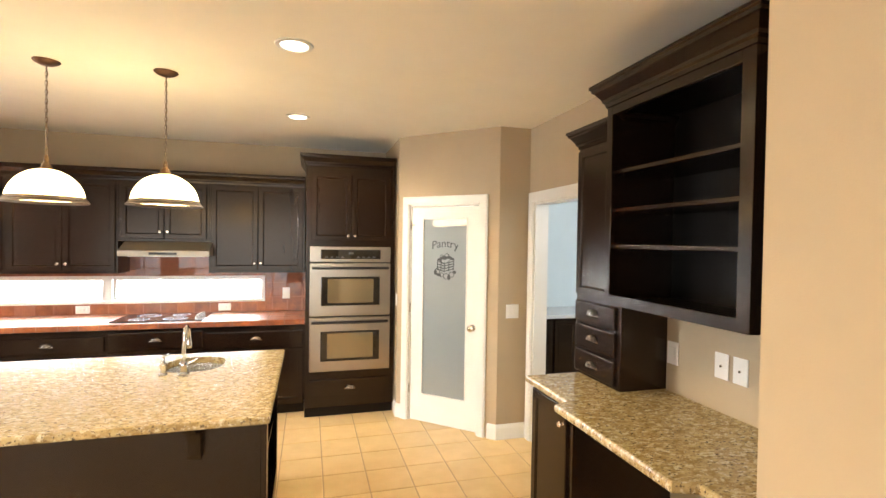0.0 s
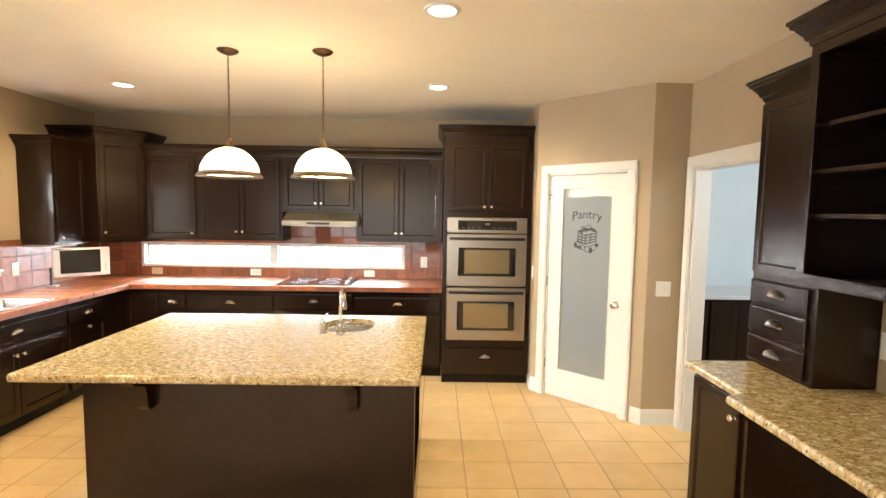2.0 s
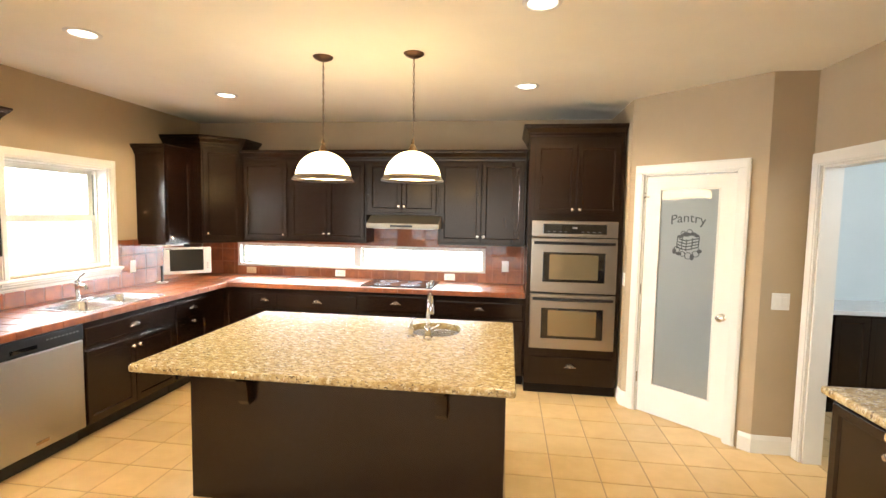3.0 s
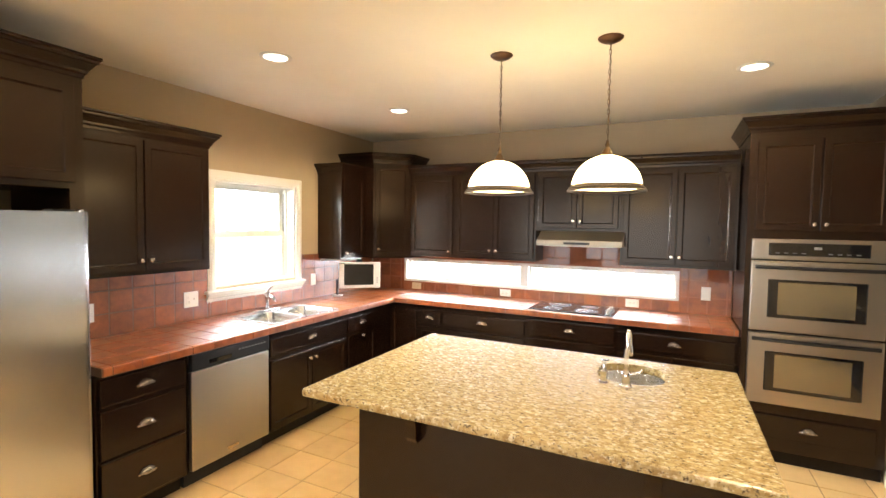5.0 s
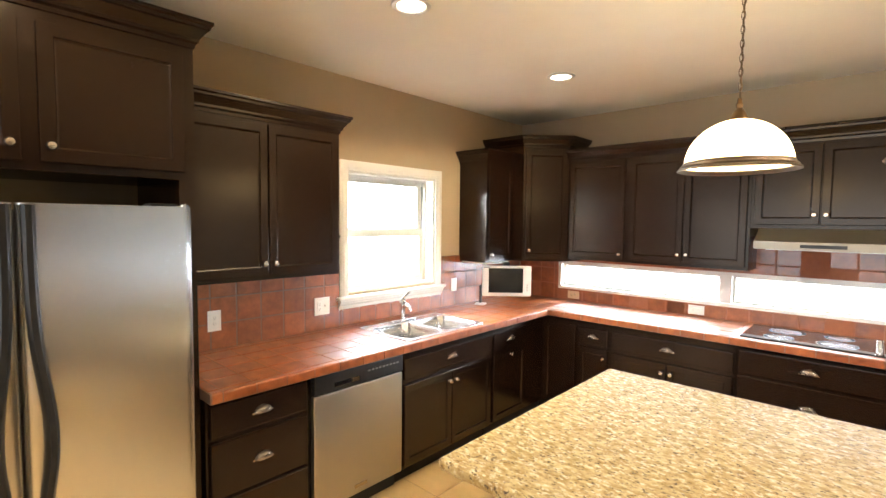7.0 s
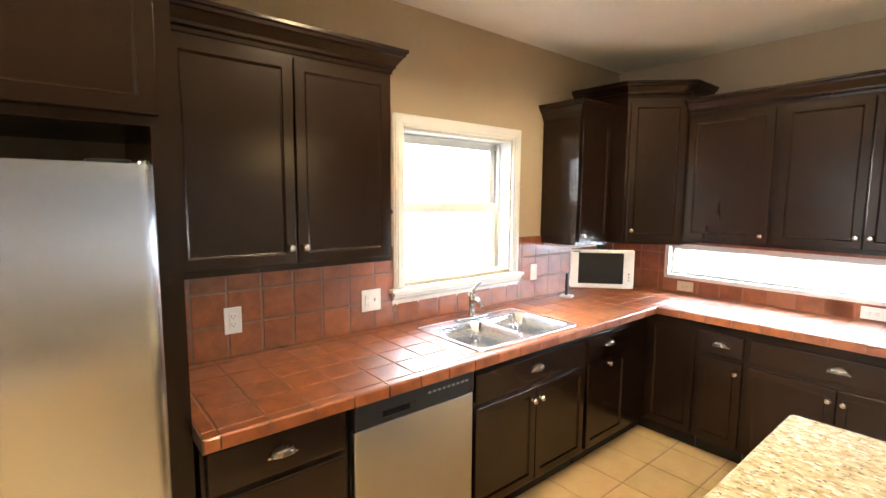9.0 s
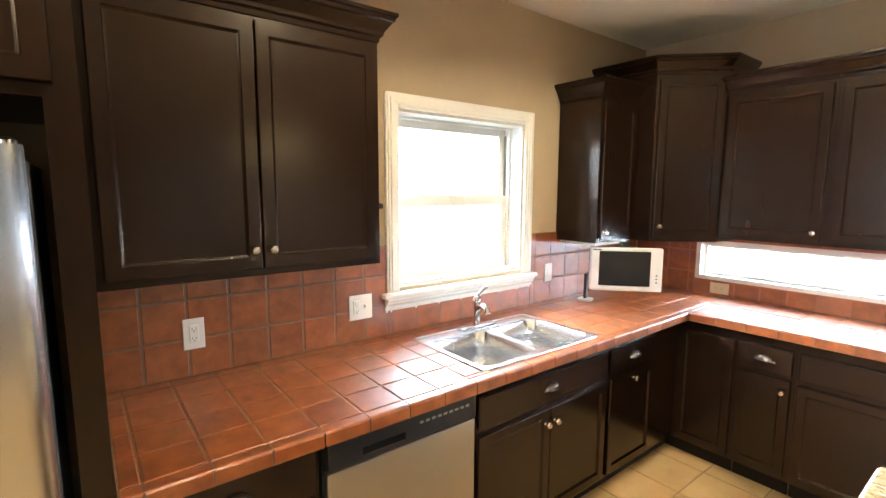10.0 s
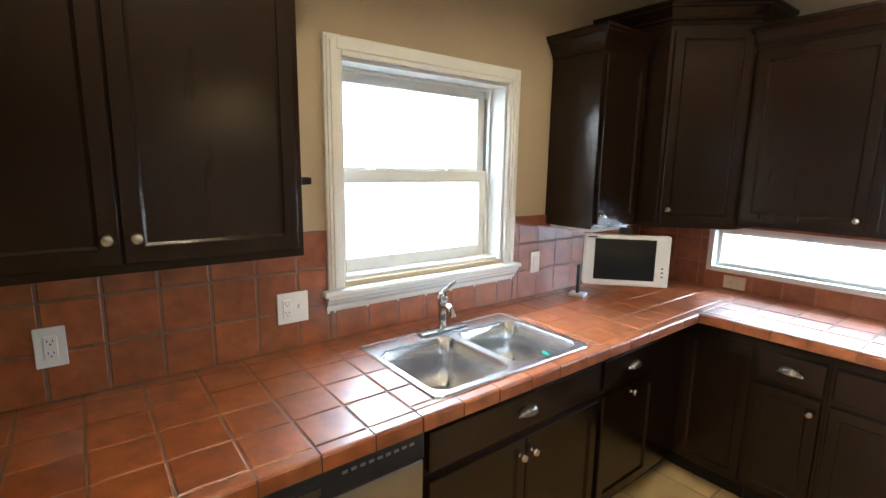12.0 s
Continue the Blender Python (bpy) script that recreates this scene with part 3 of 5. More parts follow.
def cup_mesh():
    bm = B()
    n, rings = 16, []
    for i in range(7):
        a = math.pi / 2 * i / 6
        rings.append([bm.verts.new((0.045 * math.cos(math.pi * k / n) * (0.25 + 0.75 * math.sin(a)) if i else 0.0112 * math.cos(math.pi * k / n), -0.026 * math.cos(a) - 0.001, 0.034 * math.sin(math.pi * k / n) * (0.35 + 0.65 * math.sin(a)))) for k in range(n + 1)])
    for a, b in zip(rings, rings[1:]):
        for k in range(n):
            bm.faces.new((a[k], a[k + 1], b[k + 1], b[k]))
    bm.faces.new(rings[0])
    bmesh.ops.solidify(bm, geom=bm.faces[:], thickness=0.0022)
    box(bm, -0.052, 0.052, -0.003, 0, -0.006, 0.002, 0.001)
    return bm


CUP = mesh_of("cup_pull", cup_mesh(), M_NICKEL, True)


def put_door(cab, x, z, w, h, knob=None, rail=0.055):
    d = part("door", panel_mesh(w, h, rail), M_CAB, cab, m=Matrix.Translation((x, 0, z)))
    if knob:
        part("knob", KNOB, None, d, "round satin nickel knob", m=Matrix.Translation((knob[0], -0.02, knob[1])))
    return d


def put_drawer(cab, x, z, w, h, pull=True):
    d = part("drawer_front", slab_mesh(w, h), M_CAB, cab, m=Matrix.Translation((x, 0, z)))
    if pull:
        part("cup_pull", CUP, None, d, "satin nickel cup pull", m=Matrix.Translation((w / 2, -0.02, h / 2 - 0.008)))
    return d


CROWN = [(0, 0), (0.006, 0), (0.008, 0.016), (0.018, 0.024), (0.020, 0.036), (0.044, 0.070), (0.052, 0.074), (0.054, 0.086), (0.062, 0.092), (0.062, 0.105), (0, 0.105)]


def crown(cab, path, z, scale=1.0):
    part("crown_moulding", moulding(B(), path, [(o * scale, z + u * scale) for o, u in CROWN]), M_CAB, cab)


def base_cabinet(m, w, label, layout, depth=0.62, top=0.885, group="base cabinets", sunk=0.0):
    """Front at y 0, back at y depth. layout: 'drawers', 'pair', 'single_mid', 'single_r', 'plain'."""
    cab = thing("base_cabinet", m, label, "cabinet", group)
    bm = B()
    box(bm, 0, w, 0, depth, 0.105, top - sunk)
    part("body", bm, M_CAB, cab)
    if sunk:
        part("top_rail", box(B(), 0, w, 0, 0.02, top - sunk, top), M_CAB, cab)
    part("toe_kick", box(B(), 0.002, w - 0.002, 0.065, depth, 0.0, 0.105), M_CABDARK, cab)
    g = 0.014
    if layout == 'drawers':
        for z, h in ((0.70, 0.155), (0.415, 0.265), (0.125, 0.275)):
            put_drawer(cab, g, z, w - 2 * g, h)
    elif layout == 'pair':
        put_drawer(cab, g, 0.688, w - 2 * g, 0.140)
        dw = w / 2 - g - 0.002
        put_door(cab, g, 0.125, dw, 0.530, (dw - 0.03, 0.462))
        put_door(cab, w / 2 + 0.002, 0.125, dw, 0.530, (0.03, 0.462))
    elif layout in ('single_mid', 'single_r'):
        put_drawer(cab, g, 0.688, w - 2 * g, 0.140)
        dw = w - 2 * g
        put_door(cab, g, 0.125, dw, 0.540, (dw / 2, 0.503) if layout == 'single_mid' else (dw - 0.03, 0.475))
    return cab


def upper_cabinet(m, w, z0, z1, label, depth=0.32, doors=2, ends=(False, False), crown_z=None, rail=0.055, cscale=1.0, knob_side='r', group="wall cabinets"):
    cab = thing("wall_cabinet", m @ Matrix.Translation((0, 0, z0)), label, "cabinet", group)
    h = z1 - z0
    part("body", box(B(), 0, w, 0, depth, 0, h), M_CAB, cab)
    g, gz = 0.02, 0.025
    if doors == 2:
        dw = w / 2 - g - 0.003
        put_door(cab, g, gz, dw, h - 0.03 - gz, (dw - 0.028, 0.068), rail)
        put_door(cab, w / 2 + 0.003, gz, dw, h - 0.03 - gz, (0.028, 0.068), rail)
    elif doors == 1:
        dw = w - 2 * g
        put_door(cab, g, gz, dw, h - 0.03 - gz, (dw - 0.028 if knob_side == 'r' else 0.028, 0.045), rail)
    path = [(0, 0), (w, 0)]
    if ends[0]:
        path = [(0, depth)] + path
    if ends[1]:
        path = path + [(w, depth)]
    crown(cab, path, h - 0.012, cscale)
    return cab


# ---- left run, from the refrigerator to the corner ----
LF = -3.10                                   # carcass front of the left run
def left(y, z=0.0, x=LF):
    return pose(x, y, z, 0, 0, 90)


BF = 4.95                                    # carcass front of the back run
def back(x, z=0.0, y=BF):
    return pose(x, y, z)


base_cabinet(left(2.09), 0.515, "espresso base cabinet with three drawers beside the dishwasher", 'drawers', depth=0.635)
base_cabinet(left(3.262), 0.925, "espresso sink base cabinet with two doors", 'pair', depth=0.635, sunk=0.20)
base_cabinet(left(4.195), 0.47, "narrow espresso base cabinet near the corner", 'single_mid', depth=0.635)
corner = thing("corner_base_cabinet", Matrix(), "espresso corner base cabinet without fronts", "cabinet", "base cabinets")
part("body", prism(B(), [(LW + 0.005, 4.668), (LF, 4.668), (LF, BF), (-2.764, BF), (-2.764, BW - 0.005), (LW + 0.005, BW - 0.005)], 0.105, 0.885), M_CAB, corner)
part("toe_kick", prism(B(), [(LW + 0.005, 4.668), (LF - 0.065, 4.668), (LF - 0.065, BF + 0.065), (-2.764, BF + 0.065), (-2.764, BW - 0.005), (LW + 0.005, BW - 0.005)], 0, 0.105), M_CABDARK, corner)
part("filler_panel", panel_mesh(0.30, 0.70, 0.05), M_CAB, corner, m=pose(-3.075, BF, 0.125))
# back run
base_cabinet(back(-2.762), 0.279, "narrow espresso base cabinet in the back run", 'single_r', depth=0.57)
base_cabinet(back(-2.481), 0.87, "espresso base cabinet with one drawer and two doors", 'pair', depth=0.57)
base_cabinet(back(-1.609), 0.785, "espresso drawer cabinet under the cooktop", 'drawers', depth=0.57)
base_cabinet(back(-0.822), 0.888, "espresso base cabinet beside the ovens", 'pair', depth=0.57)

# wall cabinets of the left wall
UX = -3.43
upper_cabinet(left(2.085, x=UX), 0.945, 1.355, 2.235, "tall dark wall cabinet with two doors beside the window", depth=0.305, ends=(False, True))
hook = thing("cabinet_catch", pose(-3.52, 3.03, 1.585), "small black catch on the side of a wall cabinet", "catch")
part("stem", cyl(B(), (0, 0, 0), 0.007, 0.045, 'y'), M_BLACK, hook, smooth=True)
part("tip", cyl(B(), (0, 0.022, 0), 0.014, 0.042, 'y', r2=0.012), M_BLACK, hook, smooth=True)
upper_cabinet(left(4.535, x=UX), 0.385, 1.335, 2.215, "narrow dark wall cabinet beside the corner cabinet", depth=0.305, doors=1, ends=(True, False), knob_side='l')
cc = thing("corner_wall_cabinet", Matrix.Translation((0, 0, 1.335)), "tall angled dark corner wall cabinet", "cabinet", "wall cabinets")
CCP = [(LW + 0.003, 4.922), (-3.31, 4.922), (-3.02, 5.212), (-3.02, BW - 0.003)]
part("body", prism(B(), CCP + [(LW + 0.003, BW - 0.003)], 0, 1.035), M_CAB, cc)
cd = part("door", panel_mesh(0.37, 0.97, 0.055), M_CAB, cc, m=pose(-3.31 + 0.0141, 4.922 + 0.0141, 0.025, 0, 0, 45))
part("knob", KNOB, None, cd, m=Matrix.Translation((0.03, -0.02, 0.075)))
crown(cc, CCP, 1.02)

# wall cabinets of the back wall
UY = 5.215
for x0, w, doors, z0, lab in ((-3.018, 0.535, 1, 1.36, "single-door dark wall cabinet by the corner"), (-2.481, 0.868, 2, 1.36, "dark wall cabinet with two doors above the strip window"),
                              (-1.611, 0.768, 2, 1.665, "short dark wall cabinet above the range hood"), (-0.841, 0.896, 2, 1.365, "dark wall cabinet with two doors beside the oven tower")):
    upper_cabinet(back(x0, y=UY), w, z0, 2.245, lab, depth=BW - UY - 0.003, doors=doors)

# ---- oven tower ----
TY, TX0, TX1 = 4.80, 0.068, 0.915
tower = thing("oven_cabinet", pose(TX0, TY, 0), "tall dark oven cabinet with doors above and a drawer below", "cabinet")
tw, td = TX1 - TX0, BW - TY - 0.003
for nm, b in (("side_panel", (0, 0.05, 0, td, 0.1, 2.42)), ("side_panel", (tw - 0.05, tw, 0, td, 0.1, 2.42)), ("upper_body", (0.05, tw - 0.05, 0, td, 1.635, 2.42)),
              ("lower_body", (0.05, tw - 0.05, 0, td, 0.1, 0.445)), ("back_panel", (0.05, tw - 0.05, td - 0.02, td, 0.445, 1.635))):
    part(nm, box(B(), *b), M_CAB, tower)
part("toe_kick", box(B(), 0.002, tw - 0.002, 0.04, td, 0, 0.1), M_CABDARK, tower)
dw = tw / 2 - 0.055
put_door(tower, 0.05, 1.70, dw, 0.64, (dw - 0.028, 0.045))
put_door(tower, tw / 2 + 0.005, 1.70, dw, 0.64, (0.028, 0.045))
put_drawer(tower, 0.05, 0.20, tw - 0.1, 0.165)
crown(tower, [(0, td), (0, 0), (tw, 0)], 2.405, 1.0)

oven = thing("double_wall_oven", pose(0.105, TY, 0.448), "stainless steel double wall oven with black glass windows", "oven")
ow = 0.765
part("chassis", box(B(), 0.018, ow - 0.018, 0.002, 0.55, 0.004, 1.18), M_BLACK, oven)
cp = part("control_panel", box(B(), 0, ow, -0.03, 0.0, 1.045, 1.192, 0.006), M_OVEN, oven)
part("display", box(B(), 0.10, ow - 0.10, -0.034, -0.028, 1.075, 1.165, 0.004), M_BGLASS, cp, "black glass control strip")
part("clock", box(B(), ow / 2 - 0.022, ow / 2 + 0.022, -0.0355, -0.033, 1.122, 1.14), M_MARK, cp)
for k in range(10):
    part("button", box(B(), 0.14 + 0.05 * k, 0.165 + 0.05 * k, -0.0352, -0.0335, 1.09, 1.097), M_MARK, cp) if k not in (4, 5) else None
for z0, z1 in ((0.53, 1.035), (0.0, 0.515)):
    d = part("oven_door", box(B(), 0, ow, -0.035, 0.0, z0, z1, 0.008), M_OVEN, oven, "brushed steel oven door")
    part("oven_window", box(B(), 0.105, ow - 0.105, -0.039, -0.033, z0 + 0.10, z1 - 0.13, 0.006), M_BGLASS, d, "black framed oven window")
    part("inner_glass", box(B(), 0.165, ow - 0.165, -0.0405, -0.0385, z0 + 0.125, z1 - 0.15), M_OVENGLASS, d)
    hb = B()
    zz = z1 - 0.045
    n = 12
    tube(hb, [(0.03 + (ow - 0.06) * k / n, -0.05 - 0.022 * math.sin(math.pi * k / n), zz) for k in range(n + 1)], 0.013, 10)
    for xx in (0.035, ow - 0.035):
        box(hb, xx - 0.014, xx + 0.014, -0.055, -0.034, zz - 0.013, zz + 0.013, 0.003)
    part("handle", hb, M_BLACK, d, "bowed black bar handle", smooth=True)

# ---- range hood ----
hood = thing("range_hood", pose(-1.556, 5.02, 1.53), "slim stainless steel under-cabinet range hood", "range hood")
hw, hd = 0.752, BW - 5.02 - 0.004
bm = B()
vs = [(0.0, 0.0), (0.0, 0.05), (0.17, 0.131), (hd, 0.131), (hd, 0.0)]
lo = [bm.verts.new((0, y, z)) for y, z in vs]
hi = [bm.verts.new((hw, y, z)) for y, z in vs]
bm.faces.new(lo)
bm.faces.new(hi[::-1])
for i in range(5):
    bm.faces.new((lo[i], hi[i], hi[(i + 1) % 5], lo[(i + 1) % 5]))
bmesh.ops.bevel(bm, geom=bm.edges[:], offset=0.004, segments=2, affect='EDGES')
part("canopy", bm, M_HOOD, hood)
part("control_slot", box(B(), 0.25, 0.48, -0.003, 0.004, 0.014, 0.036, 0.002), M_BLACK, hood)
part("filter", box(B(), 0.06, hw - 0.06, 0.06, hd - 0.06, -0.006, 0.003, 0.002), M_STEEL, hood)

# ---- tiled worktops ----
CT, CTH, CF, CB = 0.937, 0.05, -3.008, 4.885
worktop = thing("worktop", Matrix.Translation((0, 0, CT)), "terracotta tile worktop with brown grout", "worktop")
bm = B()
SKX0, SKX1, SKY0, SKY1 = -3.585, -3.065, 3.285, 4.065
for b in ((LW + 0.002, CF - 0.006, 2.082, SKY0 + 0.02), (LW + 0.002, CF - 0.006, SKY1 - 0.02, BW - 0.002), (LW + 0.002, SKX0 + 0.02, SKY0 + 0.02, SKY1 - 0.02), (SKX1 - 0.02, CF - 0.006, SKY0 + 0.02, SKY1 - 0.02), (CF - 0.006, 0.064, CB + 0.006, BW - 0.002)):
    box(bm, *b, -CTH, -0.0028)
part("grout_bed", bm, M_GROUT, worktop)
TP, TG = 0.152, 0.0055


def tile_mesh(w, d, t=0.012, bev=0.004):
    """A tile with soft upper edges, its corner at the origin, its face up."""
    bm = B()
    lo = [(0, 0), (w, 0), (w, d), (0, d)]
    hi = [(bev, bev), (w - bev, bev), (w - bev, d - bev), (bev, d - bev)]
    mid = [bm.verts.new((x, y, t - bev * 0.6)) for x, y in lo]
    bot = [bm.verts.new((x, y, 0)) for x, y in lo]
    top = [bm.verts.new((x, y, t)) for x, y in hi]
    bm.faces.new(top)
    for i in range(4):
        j = (i + 1) % 4
        bm.faces.new((mid[i], mid[j], top[j], top[i]))
        bm.faces.new((bot[i], bot[j], mid[j], mid[i]))
    return bm


TILES = {}


def tile(parent, m, w, d, material, name="tile", bev=0.004):
    key = (round(w, 3), round(d, 3), material.name, bev)
    if key not in TILES:
        TILES[key] = mesh_of(name, tile_mesh(w, d, bev=bev), material)
    part(name, TILES[key], None, parent, m=m)


def spans(a, b, start, pitch):
    """Cuts a..b at start + k * pitch."""
    k = math.ceil((a - start) / pitch - 1e-6)
    cuts = [a] + [c for c in (start + pitch * (k + i) for i in range(200)) if a + 0.012 < c < b - 0.012] + [b]
    return list(zip(cuts, cuts[1:]))


def lay(parent, xs, ys, hole=None, z=-0.012):
    for x0, x1 in xs:
        for y0, y1 in ys:
            if hole and x0 < hole[1] and x1 > hole[0] and y0 < hole[3] and y1 > hole[2]:
                pieces = []
                if x0 < hole[0] - 0.01:
                    pieces.append((x0, hole[0], y0, y1))
                if x1 > hole[1] + 0.01:
                    pieces.append((hole[1], x1, y0, y1))
                if y0 < hole[2] - 0.01:
                    pieces.append((max(x0, hole[0]), min(x1, hole[1]), y0, hole[2]))
                if y1 > hole[3] + 0.01:
                    pieces.append((max(x0, hole[0]), min(x1, hole[1]), hole[3], y1))
            else:
                pieces = [(x0, x1, y0, y1)]
            for a, b, c, d in pieces:
                if b - a > 0.02 and d - c > 0.02:
                    tile(parent, Matrix.Translation((a + TG / 2, c + TG / 2, z + random.uniform(-0.0006, 0.0006))), b - a - TG, d - c - TG, M_TERRA)


EDGE = 0.045
lay(worktop, spans(LW + 0.012, CF - EDGE, CF - EDGE, TP), spans(2.085, BW - 0.012, 2.59, TP), (SKX0 + 0.015, SKX1 - 0.015, SKY0 + 0.015, SKY1 - 0.015))
lay(worktop, spans(CF - EDGE, 0.062, 0.03, TP), spans(CB + EDGE, BW - 0.012, CB + EDGE, TP))


def nosing(w):
    """Edge tile: a rounded cap that laps down over the front."""
    bm = B()
    prof = [(EDGE - TG / 2, -0.012), (EDGE - TG / 2, -0.001), (0.010, 0.0005), (0.004, -0.002), (0.0005, -0.008), (0, -0.046), (0.008, -0.05), (0.010, -0.014)]
    a = [bm.verts.new((0, y, z)) for y, z in prof]
    b = [bm.verts.new((w, y, z)) for y, z in prof]
    bm.faces.new(a)
    bm.faces.new(b[::-1])
    for i in range(len(prof)):
        j = (i + 1) % len(prof)
        bm.faces.new((a[i], b[i], b[j], a[j]))
    return bm


for a, b in spans(2.085, CB, 2.59, TP):
    part("edge_tile", nosing(b - a - TG), M_TERRA, worktop, m=pose(CF, a + TG / 2, 0, 0, 0, 90))
for a, b in spans(CF, 0.062, 0.03, TP):
    part("edge_tile", nosing(b - a - TG), M_TERRA, worktop, m=pose(a + TG / 2, CB, 0))

# backsplashes
BST = 1.385
splash = thing("backsplash_west", Matrix(), "terracotta tile backsplash on the window wall", "backsplash", kind="structure")
bm = B()
for b in ((2.075, WY0 - cw - 0.001, CT - 0.006, BST), (WY1 + cw + 0.001, BW - 0.02, CT - 0.006, BST), (WY0 - cw - 0.001, WY1 + cw + 0.001, CT - 0.006, WZ0 - 0.106)):
    box(bm, LW + 0.0005, LW + 0.0126, *b)
part("grout_bed", bm, M_GROUT, splash)
VW = Matrix(((0, 0, 1, LW + 0.002), (1, 0, 0, 0), (0, 1, 0, 0), (0, 0, 0, 1)))     # tile x -> y, tile y -> z, face -> +x
for y0, y1 in spans(2.075, BW - 0.02, 2.358, 0.151):
    for z0, z1 in spans(CT - 0.004, BST, CT - 0.004, TP):
        pieces = [(y0, y1, z0, z1)]
        if y0 < WY1 + cw and y1 > WY0 - cw and z1 > WZ0 - 0.105:
            pieces = []
            if y0 < WY0 - cw - 0.02:
                pieces.append((y0, WY0 - cw, z0, z1))
            if y1 > WY1 + cw + 0.02:
                pieces.append((WY1 + cw, y1, z0, z1))
            if z0 < WZ0 - 0.135:
                pieces.append((max(y0, WY0 - cw), min(y1, WY1 + cw), z0, WZ0 - 0.105))
        for a, b, c, d in pieces:
            if b - a > 0.02 and d - c > 0.02:
                tile(splash, VW @ Matrix.Translation((a + TG / 2, c + TG / 2, random.uniform(-0.0005, 0.0005))), b - a - TG, d - c - TG, M_TERRA)
splash = thing("backsplash_north", Matrix(), "terracotta tile backsplash around the strip window", "backsplash", kind="structure")
bm = B()
for b in ((LW + 0.02, SX0, CT - 0.006, 1.40), (SX1, 0.064, CT - 0.006, 1.40), (SX0, SX1, CT - 0.006, SZ0), (SX0, -1.62, SZ1, 1.40), (-0.84, SX1, SZ1, 1.40), (-1.62, -0.84, SZ1, 1.60)):
    box(bm, b[0], b[1], BW - 0.0136, BW - 0.0005, b[2], b[3])
part("grout_bed", bm, M_SPLASH, splash)
VN = Matrix(((1, 0, 0, 0), (0, 0, -1, BW - 0.002), (0, 1, 0, 0), (0, 0, 0, 1)))
for x0, x1 in spans(LW + 0.02, 0.064, 0.03, TP):
    for z0, z1 in spans(CT - 0.004, 1.60 if -1.63 < (x0 + x1) / 2 < -0.84 else 1.40, CT - 0.004, TP):
        pieces = [(x0, x1, z0, z1)]
        if x0 < SX1 and x1 > SX0 and z0 < SZ1 and z1 > SZ0:
            pieces = []
            if x0 < SX0 - 0.02:
                pieces.append((x0, SX0, z0, z1))
            if x1 > SX1 + 0.02:
                pieces.append((SX1, x1, z0, z1))
            c0, c1 = max(x0, SX0), min(x1, SX1)
            if z0 < SZ0 - 0.02:
                pieces.append((c0, c1, z0, SZ0))
            if z1 > SZ1 + 0.02:
                pieces.append((c0, c1, SZ1, z1))
        for a, b, c, d in pieces:
            if b - a > 0.02 and d - c > 0.02:
                tile(splash, VN @ Matrix.Translation((a + TG / 2, c + TG / 2, random.uniform(-0.0005, 0.0005))), b - a - TG, d - c - TG, M_TERRA)

# ---- sink, faucet, dishwasher ----
def rounded(x0, x1, y0, y1, r, n=5):
    pts = []
    for cx, cy, a in ((x1 - r, y1 - r, 0), (x0 + r, y1 - r, 90), (x0 + r, y0 + r, 180), (x1 - r, y0 + r, 270)):
        for k in range(n + 1):
            t = radians(a + 90 * k / n)
            pts.append((cx + r * math.cos(t), cy + r * math.sin(t)))
    return pts


def loft(bm, loops, close_last=True):
    rings = [[bm.verts.new(p) for p in lp] for lp in loops]
    for a, b in zip(rings, rings[1:]):
        for i in range(len(a)):
            j = (i + 1) % len(a)
            bm.faces.new((a[i], a[j], b[j], b[i]))
    if close_last:
        bm.faces.new(rings[-1])
    return rings


def bowl(bm, x0, x1, y0, y1, z, depth, r=0.06):
    lp = []
    for ins, dz, rr in ((0, 0, r), (0.004, -0.006, r), (0.012, -depth * 0.5, r), (0.018, -depth + 0.03, r), (0.045, -depth, r * 0.7)):
        lp.append([(x, y, z + dz) for x, y in rounded(x0 + ins, x1 - ins, y0 + ins, y1 - ins, rr)])
    loft(bm, lp)


sink = thing("kitchen_sink", Matrix.Translation((0, 0, CT)), "double-bowl stainless steel drop-in sink in the tiled worktop", "sink")
bm = B()
mid = (SKY0 + SKY1) / 2
bx0, bx1 = SKX0 + 0.095, SKX1 - 0.03
bowls = ((SKY0 + 0.03, mid - 0.014), (mid + 0.014, SKY1 - 0.03))
zr = 0.005
# rim: outer roll, then deck strips round the bowls
out = rounded(SKX0, SKX1, SKY0, SKY1, 0.03)
inn = rounded(SKX0 + 0.012, SKX1 - 0.012, SKY0 + 0.012, SKY1 - 0.012, 0.022)
r0 = loft(bm, [[(x, y, -0.001) for x, y in out], [(x, y, zr) for x, y in [((a * 0.8 + c * 0.2), (b * 0.8 + d * 0.2)) for (a, b), (c, d) in zip(out, inn)]], [(x, y, zr - 0.002) for x, y in inn]], False)
part("rim", bm, M_SINK, sink, smooth=True)
part("sticker", box(B(), -3.272, -3.232, 4.014, 4.019, -0.092, -0.078, 0.001), mat("teal sticker", (0.03, 0.30, 0.22), 0.5), sink, "small teal sticker")
deck = B()
X0, X1, Y0, Y1 = SKX0 + 0.012, SKX1 - 0.012, SKY0 + 0.012, SKY1 - 0.012
for a, b, c, d in ((X0, bx0, Y0, Y1), (bx1, X1, Y0, Y1), (bx0, bx1, Y0, bowls[0][0]), (bx0, bx1, bowls[0][1], bowls[1][0]), (bx0, bx1, bowls[1][1], Y1)):
    box(deck, a, b, c, d, -0.004, zr - 0.002)
